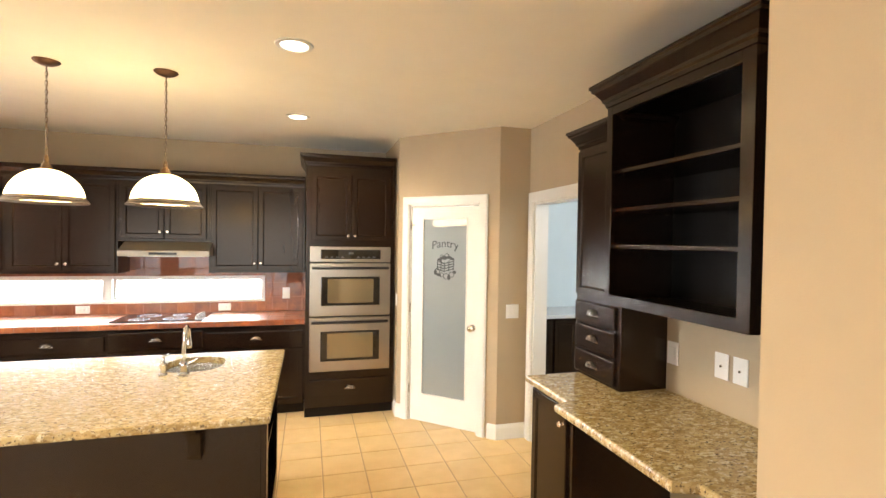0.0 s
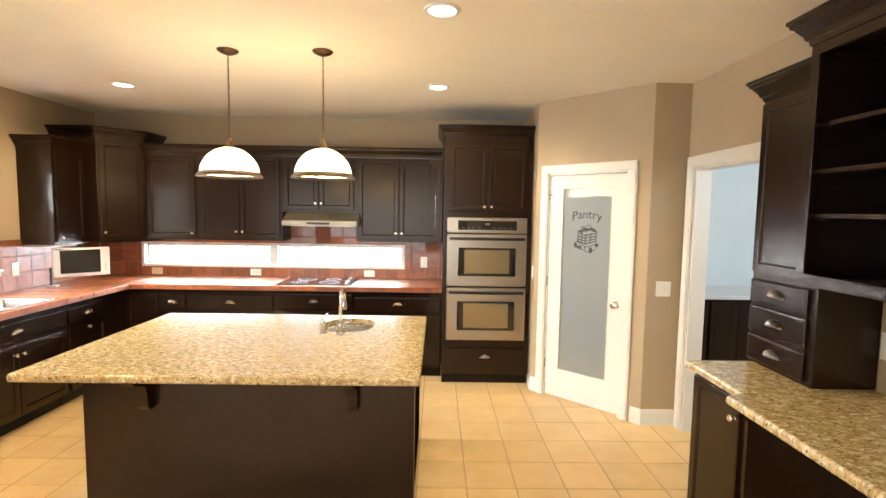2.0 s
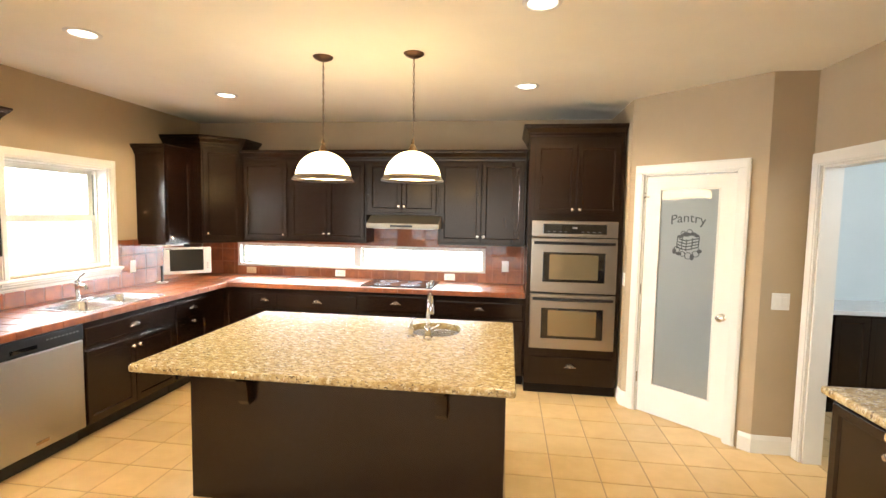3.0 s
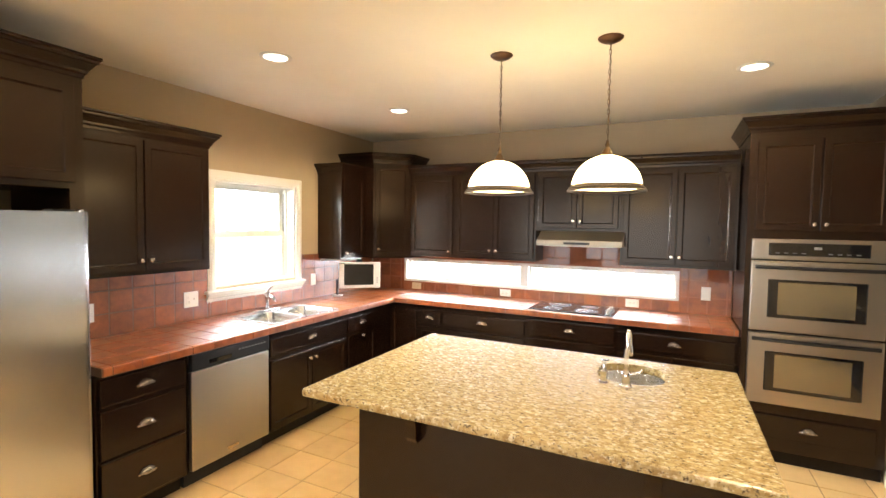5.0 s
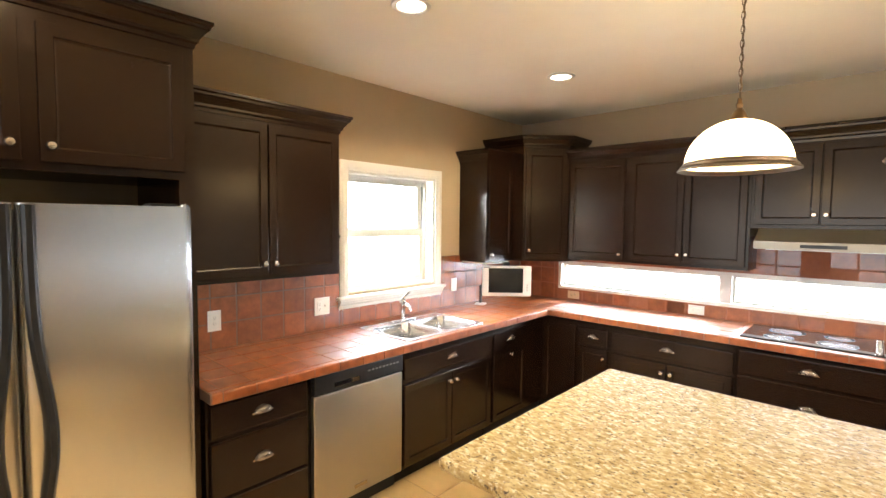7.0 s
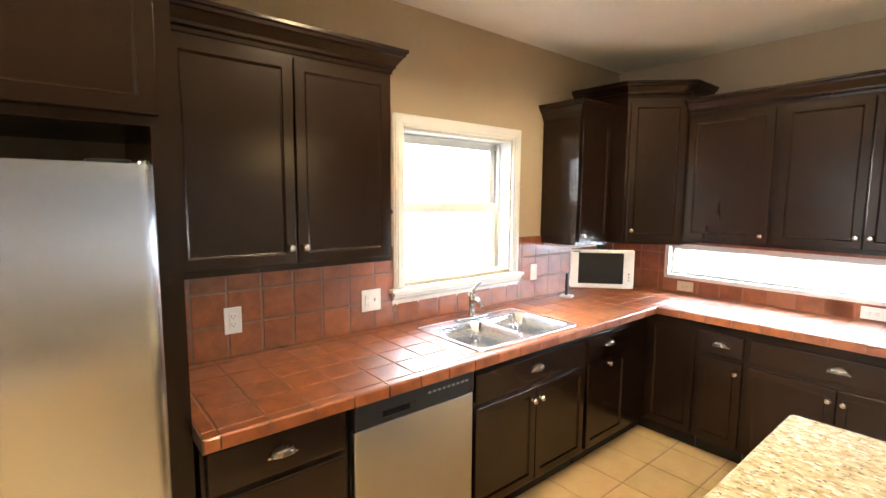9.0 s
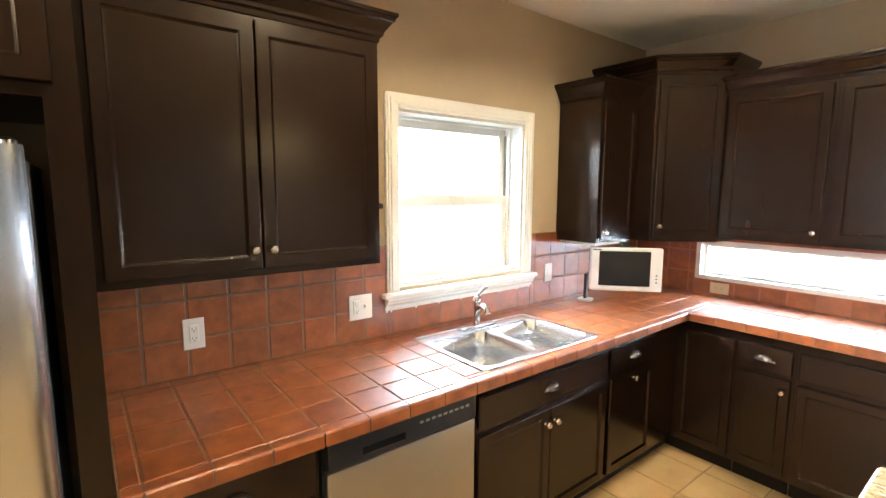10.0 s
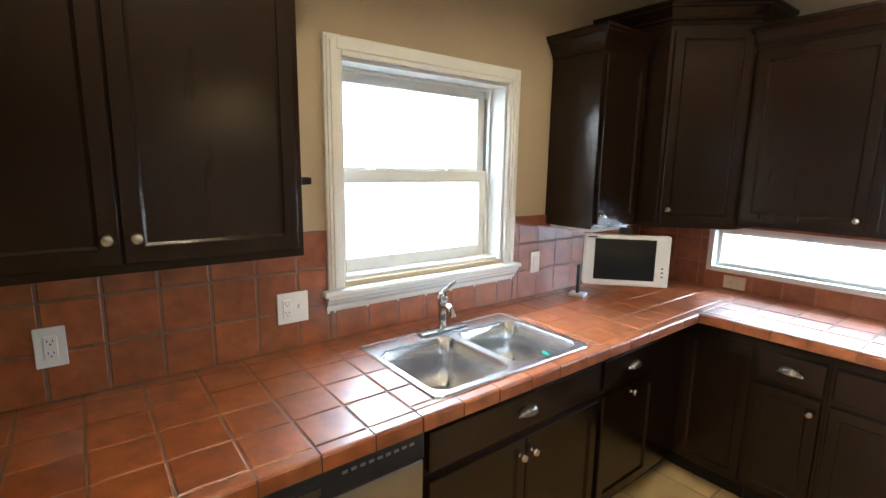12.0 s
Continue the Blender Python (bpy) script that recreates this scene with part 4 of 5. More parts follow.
for (c, d) in bowls:                                  # corner fillets of the deck round each bowl
    for sx, sy, a in ((bx0, c, 180), (bx1, c, 270), (bx1, d, 0), (bx0, d, 90)):
        r = 0.06
        ccx, ccy = sx + (r if sx == bx0 else -r), sy + (r if sy == c else -r)
        pts = [(sx, sy)] + [(ccx + r * math.cos(radians(a + 90 * k / 5)), ccy + r * math.sin(radians(a + 90 * k / 5))) for k in range(6)]
        prism(deck, pts, -0.004, zr - 0.0021)
part("deck", deck, M_SINK, sink)
for c, d in bowls:
    bm = B()
    bowl(bm, bx0, bx1, c, d, zr - 0.002, 0.19)
    bo = part("bowl", bm, M_SINK, sink, smooth=True)
    part("drain", lathe(B(), [(0.0, -0.006), (0.03, -0.004), (0.042, 0.002), (0.045, 0.001)], ((bx0 + bx1) / 2, (c + d) / 2, zr - 0.19)), M_CHROME, bo, smooth=True)
sponge = solid("dish_scrubber", cyl(B(), (-3.19, 3.92, CT - 0.187), 0.022, 0.012, seg=16), mat("teal plastic", (0.10, 0.42, 0.33), 0.5), "small teal scrubber in the sink bowl", "scrubber")

fx, fy, fz = -3.545, 3.675, CT + 0.004
fau = thing("sink_faucet", pose(fx, fy, fz), "chrome single-lever kitchen faucet", "faucet")
part("escutcheon", box(B(), -0.026, 0.026, -0.12, 0.12, 0, 0.012, 0.005), M_CHROME, fau, smooth=True)
part("body", lathe(B(), [(0, 0.01), (0.023, 0.012), (0.018, 0.03), (0.017, 0.10), (0.022, 0.112), (0.023, 0.15), (0.015, 0.168), (0, 0.172)]), M_CHROME, fau, smooth=True)
part("spout", tube(B(), [(0.01, 0, 0.10), (0.04, -0.012, 0.118), (0.075, -0.024, 0.128), (0.105, -0.034, 0.124), (0.118, -0.038, 0.112), (0.121, -0.039, 0.098)], [0.017, 0.0165, 0.016, 0.016, 0.016, 0.015]), M_CHROME, fau, smooth=True)
part("lever", tube(B(), [(0, 0, 0.165), (0.004, 0.018, 0.185), (0.009, 0.042, 0.203), (0.011, 0.062, 0.209)], [0.010, 0.008, 0.009, 0.006], 10), M_CHROME, fau, smooth=True)

dwm = thing("dishwasher", left(2.613), "stainless steel dishwasher with black control strip", "dishwasher")
ww = 0.64
part("tub", box(B(), 0.004, ww - 0.004, 0.004, 0.60, 0.10, 0.882), M_BLACK, dwm)
part("toe_panel", box(B(), 0.004, ww - 0.004, 0.05, 0.10, 0, 0.11), M_BLACK, dwm)
part("door_panel", box(B(), 0.008, ww - 0.008, -0.028, 0.004, 0.12, 0.755, 0.006), M_STEEL, dwm)
cpn = part("control_panel", box(B(), 0.008, ww - 0.008, -0.036, 0.004, 0.76, 0.868, 0.010), M_BLACK, dwm)
part("handle_recess", box(B(), 0.13, 0.30, -0.0375, -0.034, 0.785, 0.812, 0.002), M_BGLASS, cpn)
for k in range(9):
    part("button", box(B(), 0.36 + 0.027 * k, 0.376 + 0.027 * k, -0.0378, -0.035, 0.822, 0.831), M_MARK, cpn)
part("badge", box(B(), 0.27, 0.36, -0.031, -0.027, 0.155, 0.178, 0.002), M_NICKEL, dwm)

# ---- refrigerator and its cabinet ----
fr = thing("refrigerator", pose(-2.90, 1.075, 0, 0, 0, 90), "side-by-side stainless steel refrigerator with black handles", "refrigerator")
fw = 0.91
part("case", box(B(), 0.005, fw - 0.005, 0.075, 0.74, 0.03, 1.715, 0.006), mat("dark grey appliance paint", (0.05, 0.05, 0.05), 0.45), fr)
part("grille", box(B(), 0.01, fw - 0.01, 0.03, 0.075, 0.02, 0.11, 0.004), M_BLACK, fr)


def door_leaf(w):
    """A door with a flat face and rounded upright edges."""
    bm = B()
    left_edge = [(0.0, 0.065), (0.0, 0.020), (0.004, 0.010), (0.012, 0.004), (0.022, 0.001), (0.034, 0.0)]
    front = left_edge + [(w - x, y) for x, y in left_edge[::-1]]
    prism(bm, front[::-1], 0.115, 1.735)
    return bm


for x0, w, hx in ((0.0, 0.392, 0.367), (0.400, 0.51, 0.427)):
    d = part("door_leaf", door_leaf(w), M_FRIDGE, fr, "brushed steel door", m=Matrix.Translation((x0, 0, 0)), smooth=True)
    hb = B()
    n = 34
    side = -1 if hx < 0.4 else 1
    for k in range(n + 1):
        z = 0.14 + 1.59 * k / n
        swell = math.exp(-((z - 0.98) / 0.26) ** 2)
        c = hx - x0 + side * 0.036 * swell
        prof = [(c - 0.019, 0.012), (c - 0.017, -0.012 - 0.035 * swell), (c - 0.008, -0.02 - 0.045 * swell), (c + 0.008, -0.02 - 0.045 * swell), (c + 0.017, -0.012 - 0.035 * swell), (c + 0.019, 0.012)]
        ring = [hb.verts.new((x, y, z)) for x, y in prof]
        if k:
            for i in range(6):
                hb.faces.new((last[i], last[(i + 1) % 6], ring[(i + 1) % 6], ring[i]))
        else:
            hb.faces.new(ring)
        last = ring
    hb.faces.new(last[::-1])
    part("handle", hb, M_BLACK, d, "long bowed black handle", smooth=True)
for xx in (0.05, fw - 0.09):
    part("hinge_cover", box(B(), xx - 0.045, xx + 0.045, 0.03, 0.12, 1.7352, 1.746, 0.004), M_BLACK, fr)

part("hinge_pin", lathe(B(), [(0, 1.7352), (0.014, 1.7352), (0.014, 1.742), (0.007, 1.748), (0, 1.749)], (fw - 0.02, 0.03, 0), 14), M_CHROME, fr, "chrome door hinge", smooth=True)
FCX = -3.13
fc = thing("refrigerator_cabinet", pose(FCX, 1.03, 0, 0, 0, 90), "deep dark cabinet over the refrigerator with a tall side panel", "cabinet", "wall cabinets")
part("body", box(B(), 0, 1.05, 0, 0.605, 1.855, 2.43), M_CAB, fc)
part("side_panel", box(B(), 0.985, 1.05, 0.0, 0.605, 0, 1.855), M_CAB, fc)
part("side_panel", box(B(), 0, 0.03, 0.0, 0.605, 0, 1.855), M_CAB, fc)
put_door(fc, 0.03, 1.885, 0.455, 0.49, (0.455 - 0.03, 0.058), 0.06)
put_door(fc, 0.534, 1.885, 0.471, 0.49, (0.03, 0.058), 0.06)
crown(fc, [(0, 0.6), (0, 0), (1.05, 0), (1.05, 0.6)], 2.415, 1.05)

# ---- cooktop ----
ck = thing("cooktop", Matrix.Translation((0, 0, CT)), "black glass electric cooktop with grey burner rings", "cooktop")
gl = part("glass_top", box(B(), -1.60, -0.845, 4.965, 5.45, -0.0005, 0.008, 0.004), M_BGLASS, ck)
ringm = mat("grey burner print", (0.22, 0.22, 0.23), 0.2)
for x, y, r in ((-1.40, 5.09, 0.085), (-1.38, 5.32, 0.105), (-1.10, 5.10, 0.105), (-1.10, 5.33, 0.08)):
    bm = B()
    lathe(bm, [(r - 0.006, 0.0081), (r - 0.006, 0.0088), (r, 0.0088), (r, 0.0081)], (x, y, 0), 32)
    part("burner_ring", bm, ringm, ck)
    part("burner", cyl(B(), (x, y, 0.0081), r - 0.02, 0.0006, seg=32), mat("dim burner print", (0.11, 0.11, 0.12), 0.14), ck)
for k in range(4):
    part("knob", lathe(B(), [(0, 0.03), (0.014, 0.03), (0.018, 0.024), (0.021, 0.0), (0, 0.0)][::-1], (-0.905, 5.03 + 0.09 * k, 0.008), 18), M_CHROME, ck, smooth=True)

# ---- island ----
IX0, IX1, IY0, IY1, IT = -1.975, -0.062, 2.402, 3.745, 0.912
isl = thing("kitchen_island", pose(0, 0, 0), "dark painted kitchen island body with corbels", "island")
bX0, bX1, bY0, bY1 = -1.915, -0.105, 2.79, 3.70
bm = B()
for b in ((bX0, bX1 - 0.28, bY0, bY1, 0.0, 0.70), (bX0, -0.80, bY0, bY1, 0.70, 0.872), (-0.80, bX1 - 0.28, bY0, 3.20, 0.70, 0.872), (-0.80, bX1 - 0.28, 3.66, bY1, 0.70, 0.872)):
    box(bm, *b)
part("body", bm, M_CAB, isl)
# open shelf end
for b in ((bX1 - 0.28, bX1, bY0, bY0 + 0.02, 0, 0.872), (bX1 - 0.28, bX1, bY1 - 0.02, bY1, 0, 0.872), (bX1 - 0.28, bX1, bY0 + 0.02, bY1 - 0.02, 0.0, 0.10), (bX1 - 0.28, bX1, bY0 + 0.02, bY1 - 0.02, 0.82, 0.872),
          (bX1 - 0.02, bX1, bY0 + 0.02, bY0 + 0.07, 0.1, 0.82), (bX1 - 0.02, bX1, bY1 - 0.07, bY1 - 0.02, 0.1, 0.82)):
    part("end_panel", box(B(), *b), M_CAB, isl)
part("shelf", box(B(), bX1 - 0.278, bX1 - 0.022, bY0 + 0.021, bY1 - 0.021, 0.45, 0.47), M_CAB, isl)
part("back_panel", box(B(), bX0 + 0.03, bX1 - 0.03, bY0 - 0.006, bY0 - 0.0005, 0.02, 0.86, 0.002), M_CAB, isl)
for cx in (-1.555, -0.44):
    bm = B()
    pr = [(0, 0), (0.0, -0.27), (-0.04, -0.27), (-0.055, -0.245), (-0.06, -0.18), (-0.075, -0.13), (-0.125, -0.105), (-0.165, -0.095), (-0.18, -0.07), (-0.20, -0.055), (-0.245, -0.05), (-0.26, -0.035), (-0.26, 0)]
    a = [bm.verts.new((cx - 0.03, bY0 - 0.006 + y, 0.872 + z)) for y, z in pr]
    b = [bm.verts.new((cx + 0.03, bY0 - 0.006 + y, 0.872 + z)) for y, z in pr]
    bm.faces.new(a)
    bm.faces.new(b[::-1])
    for i in range(len(pr)):
        j = (i + 1) % len(pr)
        bm.faces.new((a[i], b[i], b[j], a[j]))
    part("corbel", bm, M_CAB, isl, "carved dark wooden corbel")


def slab_with_edge(bm, pts, z0, z1, hole=None):
    """A stone slab with rounded edges from an outline, and an optional hole."""
    def ins(d):
        n = len(pts)
        res = []
        for i in range(n):
            a, p, c = Vector(pts[i - 1]), Vector(pts[i]), Vector(pts[(i + 1) % n])
            e1, e2 = (p - a).normalized(), (c - p).normalized()
            n1, n2 = Vector((-e1.y, e1.x)), Vector((-e2.y, e2.x))
            nn = (n1 + n2).normalized()
            res.append(p + nn * d / max(nn.dot(n1), 0.3))
        return res
    prof = [(0.010, z0), (0.003, z0 + 0.004), (0.0, z0 + 0.012), (0.0, z1 - 0.012), (0.003, z1 - 0.004), (0.010, z1)]
    rings = [[bm.verts.new((q.x, q.y, z)) for q in ins(d)] for d, z in prof]
    for a, b in zip(rings, rings[1:]):
        for i in range(len(a)):
            j = (i + 1) % len(a)
            bm.faces.new((a[i], a[j], b[j], b[i]))
    if not hole:
        bm.faces.new(rings[0][::-1])
        bm.faces.new(rings[-1])
        return
    for ring, zz in ((rings[0], z0), (rings[-1], z1)):
        hv = [bm.verts.new((x, y, zz)) for x, y in hole]
        es = [bm.edges.get((ring[i], ring[(i + 1) % len(ring)])) for i in range(len(ring))] + [bm.edges.new((hv[i], hv[(i + 1) % len(hv)])) for i in range(len(hv))]
        bmesh.ops.triangle_fill(bm, edges=es, use_beauty=True)
        if zz == z0:
            lower = hv
        else:
            for i in range(len(hv)):
                j = (i + 1) % len(hv)
                bm.faces.new((lower[i], lower[j], hv[j], hv[i]))


ISX, ISY, IRX, IRY = -0.585, 3.43, 0.172, 0.185
oval = [(ISX + IRX * math.copysign(abs(math.cos(a)) ** 0.75, math.cos(a)), ISY + IRY * math.copysign(abs(math.sin(a)) ** 0.75, math.sin(a))) for a in (2 * math.pi * k / 32 for k in range(32))]
bm = B()
slab_with_edge(bm, rounded(IX0, IX1, IY0, IY1, 0.018, 3), 0.873, IT, oval)
solid("island_worktop", bm, M_GRANITE, "polished golden granite worktop on the island", "worktop")
ps = thing("prep_sink", Matrix.Translation((0, 0, 0.872)), "small round stainless steel prep sink in the island", "sink")
bm = B()
loft(bm, [[(ISX + (x - ISX) * s, ISY + (y - ISY) * s, z) for x, y in oval] for s, z in ((1.03, -0.001), (0.99, -0.002), (0.96, -0.05), (0.92, -0.12), (0.80, -0.15), (0.2, -0.155))])
part("bowl", bm, M_SINK, ps, smooth=True)
part("drain", lathe(B(), [(0.0, 0.004), (0.03, 0.006), (0.04, 0.0)], (ISX, ISY, -0.154)), M_CHROME, ps, smooth=True)

pf = thing("prep_faucet", pose(-0.592, 3.185, IT), "tall chrome gooseneck faucet on the granite island", "faucet")
part("base", lathe(B(), [(0, 0), (0.030, 0), (0.030, 0.008), (0.020, 0.018), (0.018, 0.05), (0.024, 0.06), (0.022, 0.075), (0.013, 0.085), (0.0, 0.088)]), M_CHROME, pf, smooth=True)
arc = [(0, 0, 0.08), (0, 0, 0.14), (0, 0, 0.19)] + [(0.004, 0.05 - 0.05 * math.cos(a), 0.21 + 0.06 * math.sin(a)) for a in (math.pi * k / 9 for k in range(10))] + [(0.004, 0.10, 0.185)]
part("gooseneck", tube(B(), arc, 0.0115), M_CHROME, pf, smooth=True)
part("spray_head", lathe(B(), [(0, 0), (0.017, 0.0), (0.019, 0.02), (0.015, 0.05), (0.012, 0.06), (0, 0.06)], (0.004, 0.10, 0.135)), M_CHROME, pf, smooth=True)
part("lever", tube(B(), [(0.015, 0, 0.065), (0.045, 0, 0.075), (0.075, 0, 0.095)], [0.008, 0.006, 0.007], 10), M_CHROME, pf, smooth=True)
sd = thing("soap_dispenser", pose(-0.70, 3.195, IT), "small chrome soap dispenser beside the prep sink", "dispenser")
part("base", lathe(B(), [(0, 0), (0.024, 0), (0.024, 0.006), (0.016, 0.014), (0.014, 0.04), (0.020, 0.05), (0.019, 0.065), (0.010, 0.075), (0.008, 0.10), (0.012, 0.105), (0.012, 0.118), (0, 0.122)]), M_CHROME, sd, smooth=True)
part("nozzle", tube(B(), [(0, 0, 0.11), (0.01, 0.03, 0.113), (0.014, 0.06, 0.105)], [0.006, 0.0055, 0.005], 10), M_CHROME, sd, smooth=True)

# ---- pendants and recessed lamps ----
M_CHAIN = mat("aged brass chain", (0.17, 0.125, 0.075), 0.4, 0.8)


def pendant(x, y):
    p = thing("pendant_lamp", pose(x, y, 0), "lit white dome glass pendant on a bronze chain", "pendant lamp", "pendants over the island")
    part("canopy", lathe(B(), [(0, CEIL - 0.028), (0.03, CEIL - 0.026), (0.055, CEIL - 0.014), (0.066, CEIL - 0.004), (0.066, CEIL - 0.0005), (0, CEIL - 0.0005)]), M_BRONZE, p, smooth=True)
    bm = B()
    z, k, pitch = CEIL - 0.03, 0, 0.026
    tube(bm, [(0.0025, 0.0, 2.16), (0.0025, 0.0, CEIL - 0.02)], 0.0022, 6)
    while z > 2.19:
        u = (1, 0) if k % 2 else (0, 1)
        pts = [(0.0065 * math.cos(a) * u[0], 0.0065 * math.cos(a) * u[1], z - 0.018 + 0.018 * math.sin(a)) for a in (2 * math.pi * i / 10 for i in range(11))]
        tube(bm, pts, 0.0016, 5)
        z -= pitch
        k += 1
    part("chain", bm, M_CHAIN, p)
    part("cap", lathe(B(), [(0, 2.165), (0.007, 2.165), (0.009, 2.15), (0.013, 2.142), (0.010, 2.128), (0.018, 2.118), (0.028, 2.098), (0.034, 2.079), (0, 2.079)]), mat("antique brass", (0.16, 0.10, 0.05), 0.45, 0.9), p, "antique brass cap", smooth=True)
    prof = [(0.180 * math.sin(a), 1.912 + 0.174 * math.cos(a)) for a in (radians(12 + 78 * k / 12) for k in range(13))]
    inner = [(r - 0.004, z - 0.002) for r, z in prof[::-1]]
    sh = part("shade", lathe(B(), prof + inner, seg=40), M_SHADE, p, "glowing white opal glass dome", smooth=True)
    part("rim", lathe(B(), [(0.176, 1.926), (0.183, 1.928), (0.186, 1.917), (0.193, 1.914), (0.1955, 1.909), (0.192, 1.906), (0.200, 1.903), (0.2045, 1.898), (0.203, 1.894), (0.192, 1.896), (0.178, 1.904), (0.176, 1.926)], seg=40), mat("brushed brass rim", (0.16, 0.125, 0.095), 0.4, 0.9), sh, "metal rim band", smooth=True)
    bulb = part("bulb", lathe(B(), [(0, 2.09), (0.014, 2.09), (0.014, 2.06), (0.03, 2.03), (0.034, 2.005), (0.024, 1.98), (0, 1.972)]), M_CANGLOW, p, smooth=True)
    bulb.visible_shadow = False
    return p


for x, y in PENDANTS:
    pendant(x, y)
# The plate's white stands in for a bright reflection line under the cabinet.
mount = thing("reflection_plate", Matrix(), "flat mounting plate under a wall cabinet, white for a bright reflection", "mount")
part("plate", box(B(), -3.72, -3.45, 4.56, 4.90, 1.315, 1.3345, 0.004), M_PLATE, mount)
# Fixtures for all cans, the four added fill ones included.
for x, y in CANS:
    c = thing("recessed_light", pose(x, y, CEIL), "lit round recessed ceiling light with white trim, known or added as fill", "ceiling light", "recessed lights")
    part("trim_ring", lathe(B(), [(0.068, -0.004), (0.074, -0.010), (0.092, -0.007), (0.096, -0.001), (0.068, -0.001), (0.068, -0.004)], seg=32), M_TRIM, c, smooth=True)
    part("lamp_face", cyl(B(), (0, 0, -0.0045), 0.0675, 0.003, seg=32), M_CANGLOW, c)

# ---- desk and hutch on the right wall ----
def right(y, z=0.0, x=1.36):
    return pose(x, y, z, 0, 0, -90)


DT = CT
for y0, lab in ((2.63, "dark desk base cabinet with one narrow door"), (1.395, "dark desk base cabinet at the near end")):
    cab = thing("desk_cabinet", right(y0), lab, "cabinet", "desk cabinets")
    w = 0.42
    part("body", box(B(), 0, w, 0, 0.585, 0.10, 0.895), M_CAB, cab)
    part("toe_kick", box(B(), 0.002, w - 0.002, 0.06, 0.585, 0, 0.10), M_CABDARK, cab)
    put_door(cab, 0.012, 0.115, w - 0.05, 0.765, (w - 0.08, 0.68))
    part("end_stile", box(B(), w - 0.033, w, -0.004, 0.0, 0.1, 0.895), M_CAB, cab)
    # wall cupboard with drawers standing on the desk
    up = thing("desk_hutch_cupboard", right(y0 + 0.055 if y0 > 2 else y0 + 0.02, DT, 1.66), "dark cupboard with a panelled door over three small drawers", "cabinet", "desk cabinets")
    uw, ud = 0.425, RW - 1.66 - 0.003
    part("body", box(B(), 0, uw, 0, ud, 0.001, 1.345), M_CAB, up)
    d = put_door(up, 0.015, 0.475, uw - 0.03, 0.84, (uw - 0.06, 0.05), 0.05)
    for z, h in ((0.32, 0.115), (0.17, 0.13), (0.02, 0.13)):
        put_drawer(up, 0.012, z, uw - 0.05, h)
    crown(up, [(0, ud), (0, 0), (uw, 0), (uw, ud)], 1.335, 1.0)

desk = B()
DF, DB_ = 1.318, 1.238
outline = [(RW - 0.003, NEAR_Y + 0.004), (RW - 0.003, 2.665), (DF, 2.665), (DF, 2.215), (DB_, 2.185), (DB_, 1.425), (DF, 1.395), (DF, NEAR_Y + 0.004)]
slab_with_edge(desk, outline, 0.897, DT)
solid("desk_worktop", desk, M_GRANITE, "polished golden granite desk worktop with chiselled edge", "worktop")

hx, hy0, hwid, hz0, hz1 = 1.56, 2.245, 0.825, 1.405, 2.408
hut = thing("open_bookcase", right(hy0, hz0, hx), "dark wall-hung open bookcase with three shelves", "bookcase")
hd, hh = RW - hx - 0.003, hz1 - hz0
for b in ((0, 0.02, 0, hd), (hwid - 0.02, hwid, 0, hd)):
    part("side_panel", box(B(), *b, 0, hh), M_CAB, hut)
part("bottom_panel", box(B(), 0.02, hwid - 0.02, 0, hd, 0.005, 0.025), M_CABDARK, hut)
part("top_panel", box(B(), 0.02, hwid - 0.02, 0, hd, hh - 0.02, hh), M_CABDARK, hut)
part("back_panel", box(B(), 0.02, hwid - 0.02, hd - 0.012, hd, 0.025, hh - 0.02), M_CABDARK, hut)
bm = B()
for b in ((0, 0.042, 0, hh), (hwid - 0.055, hwid, 0, hh), (0.042, hwid - 0.055, 0, 0.05), (0.042, hwid - 0.055, hh - 0.06, hh)):
    box(bm, b[0], b[1], -0.02, -0.0005, b[2], b[3], 0.002)
part("face_frame", bm, M_CAB, hut)
for z in (0.30, 0.482, 0.672):
    part("shelf", box(B(), 0.021, hwid - 0.021, 0.012, hd - 0.013, z - 0.018, z, 0.002), M_CAB, hut)
    for xx in (0.026, hwid - 0.026):
        for yy in (0.06, hd - 0.06):
            part("shelf_pin", cyl(B(), (xx - 0.006, yy, z - 0.024), 0.004, 0.012, 'x', 8), M_NICKEL, hut)
crown(hut, [(0, hd), (0, -0.02), (hwid, -0.02), (hwid, hd)], hh - 0.015, 1.1)

# ---- room beyond the doorway ----
for k in range(4):
    cab = base_cabinet(pose(2.09 + 0.575 * k, 4.76, 0), 0.57, "dark base cabinet in the room beyond the doorway", 'plain', depth=0.595, group="butler cabinets")
    put_door(cab, 0.012, 0.125, 0.272, 0.74)
    put_door(cab, 0.288, 0.125, 0.272, 0.74)
solid("butler_worktop", box(B(), 2.075, 4.395, 4.73, 5.355, 0.887, 0.925, 0.005), mat("pale stone", (0.55, 0.55, 0.53), 0.2, color2=(0.62, 0.62, 0.60), scale=30), "pale stone worktop in the room beyond", "worktop")
upper_cabinet(pose(2.085, 5.03, 0), 0.575, 1.42, 2.30, "dark wall cabinet in the room beyond the doorway", depth=0.325, doors=1, ends=(False, True), group="butler cabinets")

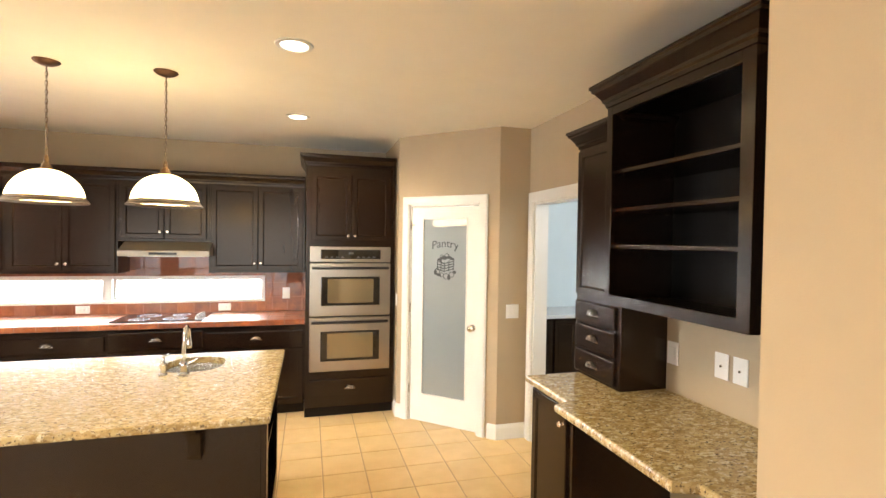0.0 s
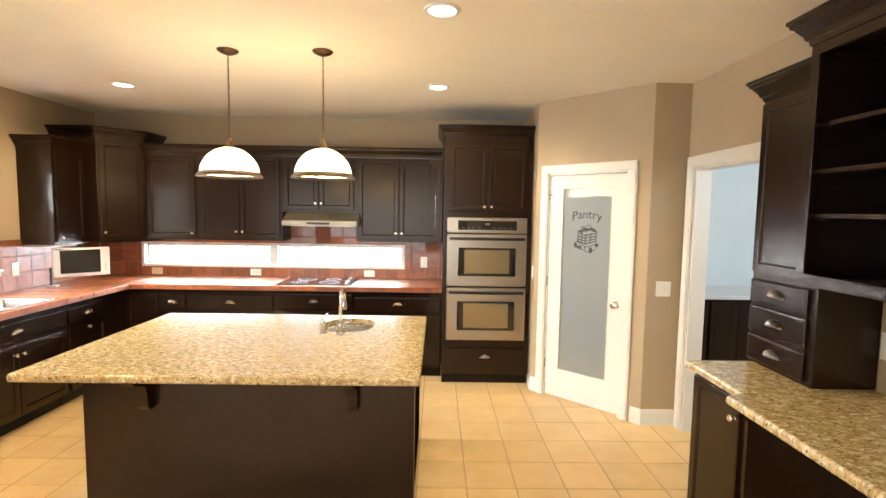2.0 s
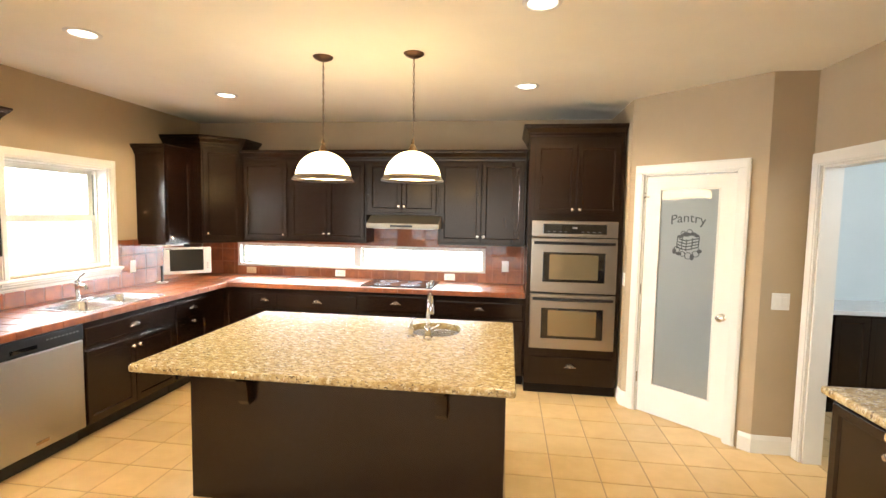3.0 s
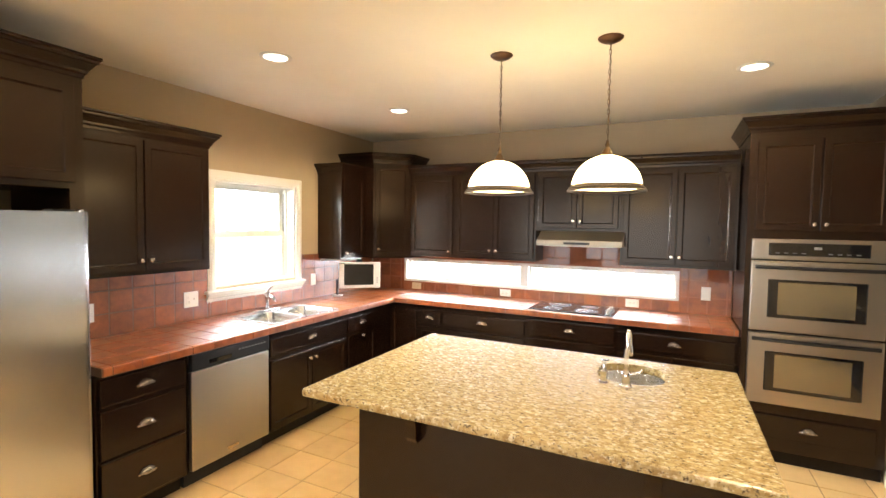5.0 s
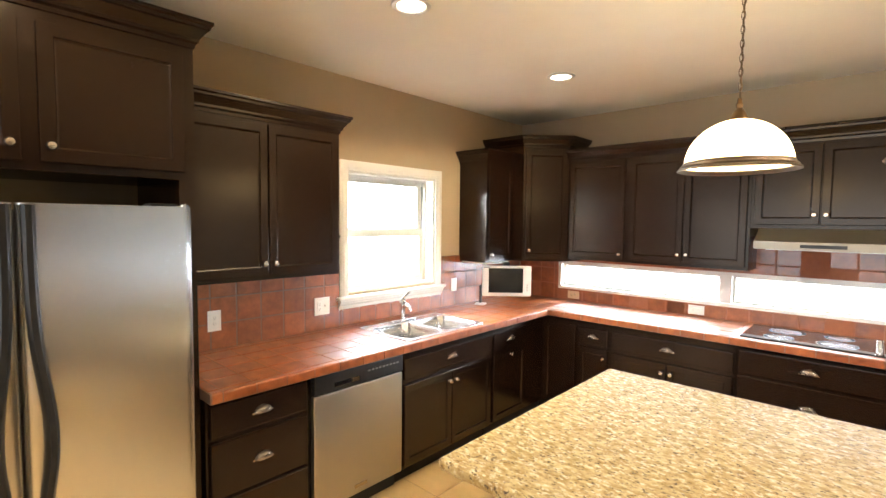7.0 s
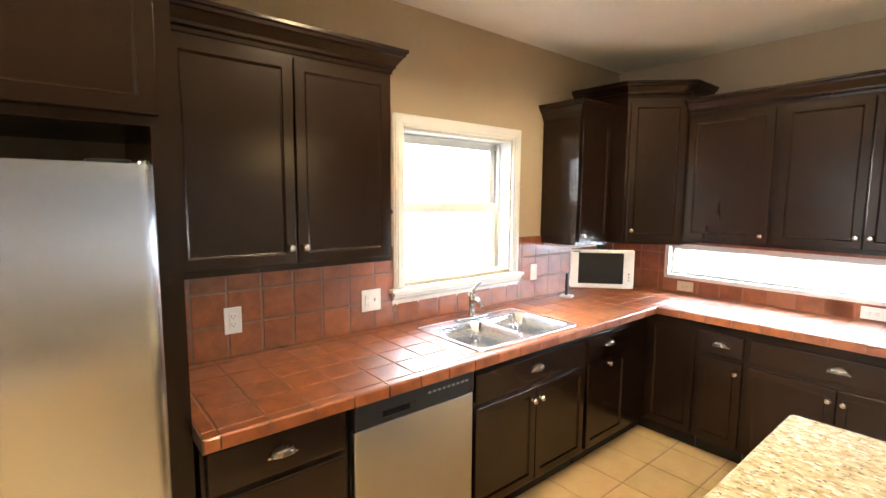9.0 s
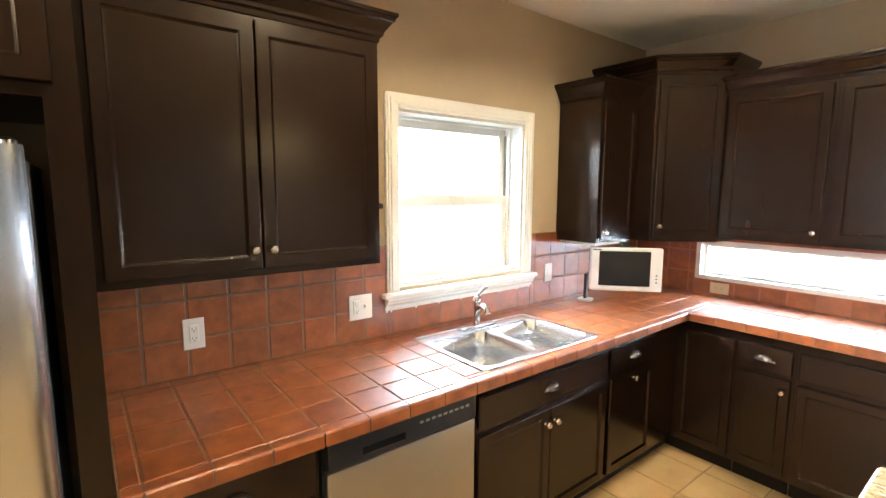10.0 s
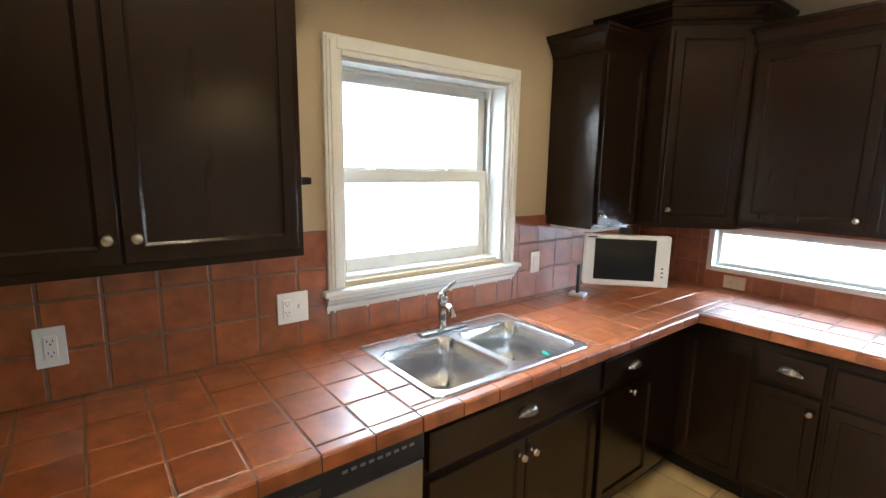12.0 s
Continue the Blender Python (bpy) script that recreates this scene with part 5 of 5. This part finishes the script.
# ---- small television and stand ----
tv = thing("small_television", pose(-3.345, 4.735, CT, 0, 0, 42), "small silver-white flat television hung under a wall cabinet", "television")
part("housing", box(B(), -0.215, 0.215, -0.02, 0.03, 0.095, 0.365, 0.012), M_SILVER, tv)
part("screen", box(B(), -0.162, 0.142, -0.023, -0.018, 0.128, 0.345, 0.002), M_SCREEN, tv, "dark blank screen")
part("back_hump", box(B(), -0.12, 0.12, 0.03, 0.07, 0.13, 0.32, 0.015), M_SILVER, tv)
for k in range(3):
    part("button", box(B(), 0.174, 0.184, -0.0225, -0.0195, 0.15 + 0.022 * k, 0.158 + 0.022 * k, 0.001), M_BLACK, tv)
part("brand_mark", box(B(), -0.20, -0.15, -0.0215, -0.0195, 0.349, 0.356), M_BLACK, tv)
part("mount_arm", box(B(), -0.03, 0.03, 0.03, 0.075, 0.30, 0.396, 0.006), M_BLACK, tv, "under-cabinet mounting arm")
st = thing("phone_stand", pose(-3.575, 4.66, CT, 0, 0, 20), "slim black handset standing on a silver base", "phone")
part("base", box(B(), -0.045, 0.045, -0.04, 0.04, 0, 0.016, 0.006), M_SILVER, st)
part("handset", box(B(), -0.009, 0.009, -0.022, 0.022, 0.016, 0.18, 0.007), M_BLACK, st)

# ---- outlets and switches ----
def plate(m, w, h, label, kind_, gangs, material=None):
    """Face toward local -y, centred on the origin."""
    material = material or M_PLATE
    o = thing("outlet" if 'o' in gangs else "light_switch", m, label, "outlet" if 'o' in gangs else "switch", "wall plates")
    part("cover_plate", box(B(), -w / 2, w / 2, -0.006, 0, -h / 2, h / 2, 0.003), material, o)
    n = len(gangs)
    for i, g in enumerate(gangs):
        cx = (i - (n - 1) / 2) * 0.046
        if g == 'o':
            f = part("receptacle", box(B(), cx - 0.0165, cx + 0.0165, -0.009, -0.005, -0.034, 0.034, 0.002), material, o)
            bm = B()
            for zz in (-0.019, 0.017):
                box(bm, cx - 0.0075, cx - 0.0055, -0.0095, -0.0088, zz - 0.001, zz + 0.008)
                box(bm, cx + 0.0055, cx + 0.0075, -0.0095, -0.0088, zz - 0.001, zz + 0.007)
                cyl(bm, (cx, -0.0095, zz - 0.007), 0.0025, 0.0007, 'y', 8)
            part("slots", bm, M_BLACK, f)
        elif g == 't':
            part("toggle", box(B(), cx - 0.005, cx + 0.005, -0.016, -0.004, -0.004, 0.010, 0.002), material, o)
        elif g == 'j':
            part("jack", cyl(B(), (cx, -0.012, 0), 0.006, 0.008, 'y', 12), M_NICKEL, o)
        else:
            part("rocker", box(B(), cx - 0.016, cx + 0.016, -0.0095, -0.005, -0.033, 0.033, 0.002), material, o)
    return o


def on_left(y, z):
    return pose(LW + 0.0145, y, z, 0, 0, 90)


def on_back(x, z, roll=0):
    return pose(x, BW - 0.0145, z) @ Matrix.Rotation(radians(roll), 4, 'Y')


def on_right(y, z):
    return pose(RW - 0.001, y, z, 0, 0, -90)


plate(on_left(2.377, 1.104), 0.075, 0.12, "white outlet with two sockets on terracotta tile", 'o', 'o')
plate(on_left(3.091, 1.10), 0.12, 0.12, "white double plate with outlet and switch on terracotta tile", 'o', 'ot')
plate(on_left(4.455, 1.125), 0.072, 0.118, "white switch plate beside the window", 's', 'r')
for x in (-3.10, -2.01, -0.745):
    plate(on_back(x, 0.988, 90), 0.075, 0.12, "sideways almond outlet low on the backsplash" if x < -3 else "sideways white outlet low on the backsplash", 'o', 'o', M_ALMOND if x < -3 else None)
plate(on_back(-0.135, 1.125), 0.075, 0.12, "white switch plate beside the strip window", 's', 'r')
plate(pose(1.80, 3.932, 1.11), 0.118, 0.12, "white double rocker switch by the doorway", 's', 'rr')
plate(pose(0.929, 4.735, 1.13, 0, 0, -90), 0.072, 0.118, "white switch by the pantry door", 's', 'r')
plate(on_right(2.215, 1.14), 0.075, 0.12, "white blank wall plate above the desk", 's', 'r')
plate(on_right(1.91, 1.15), 0.075, 0.12, "white cable jack plate above the desk", 's', 'j')
plate(on_right(1.81, 1.15), 0.075, 0.12, "white phone jack plate above the desk", 's', 'j')

# ---- floor tiles ----
FP, FG = 0.307, 0.007
fx0, fy0 = 0.21 - 14 * FP, 3.65 - 24 * FP
near_mesh = mesh_of("tile", tile_mesh(FP - FG, FP - FG, 0.006, 0.003), M_FLOOR)
rest = []
for i in range(-2, 28):
    for j in range(-1, 40):
        x, y = fx0 + FP * i, fy0 + FP * j
        if (x > NEAR_X - 0.1 and y < NEAR_Y - 0.4) or x < LW - 0.3 or x > 4.4 or y < SOUTH - 0.3 or y > BW:
            continue
        dz = random.uniform(-0.0004, 0.0004)
        if -3.2 < x < RW - 0.1 and 2.05 < y < 4.9:
            part("tile", near_mesh, None, floor, m=Matrix.Translation((x + FG / 2, y + FG / 2, -0.006 + dz)))
        else:
            rest.append((x + FG / 2, y + FG / 2))
vs, fs = [], []
w, bv = FP - FG, 0.003
for x, y in rest:
    k = len(vs)
    vs += [(x, y, -0.006), (x + w, y, -0.006), (x + w, y + w, -0.006), (x, y + w, -0.006), (x + bv, y + bv, 0), (x + w - bv, y + bv, 0), (x + w - bv, y + w - bv, 0), (x + bv, y + w - bv, 0)]
    fs += [(k + 4, k + 5, k + 6, k + 7)] + [(k + a, k + (a + 1) % 4, k + 4 + (a + 1) % 4, k + 4 + a) for a in range(4)]
me = bpy.data.meshes.new("tile")
me.from_pydata(vs, [], fs)
me.materials.append(M_FLOOR)
tagged(part("far_tiles", me, None, floor), kind="stuff")
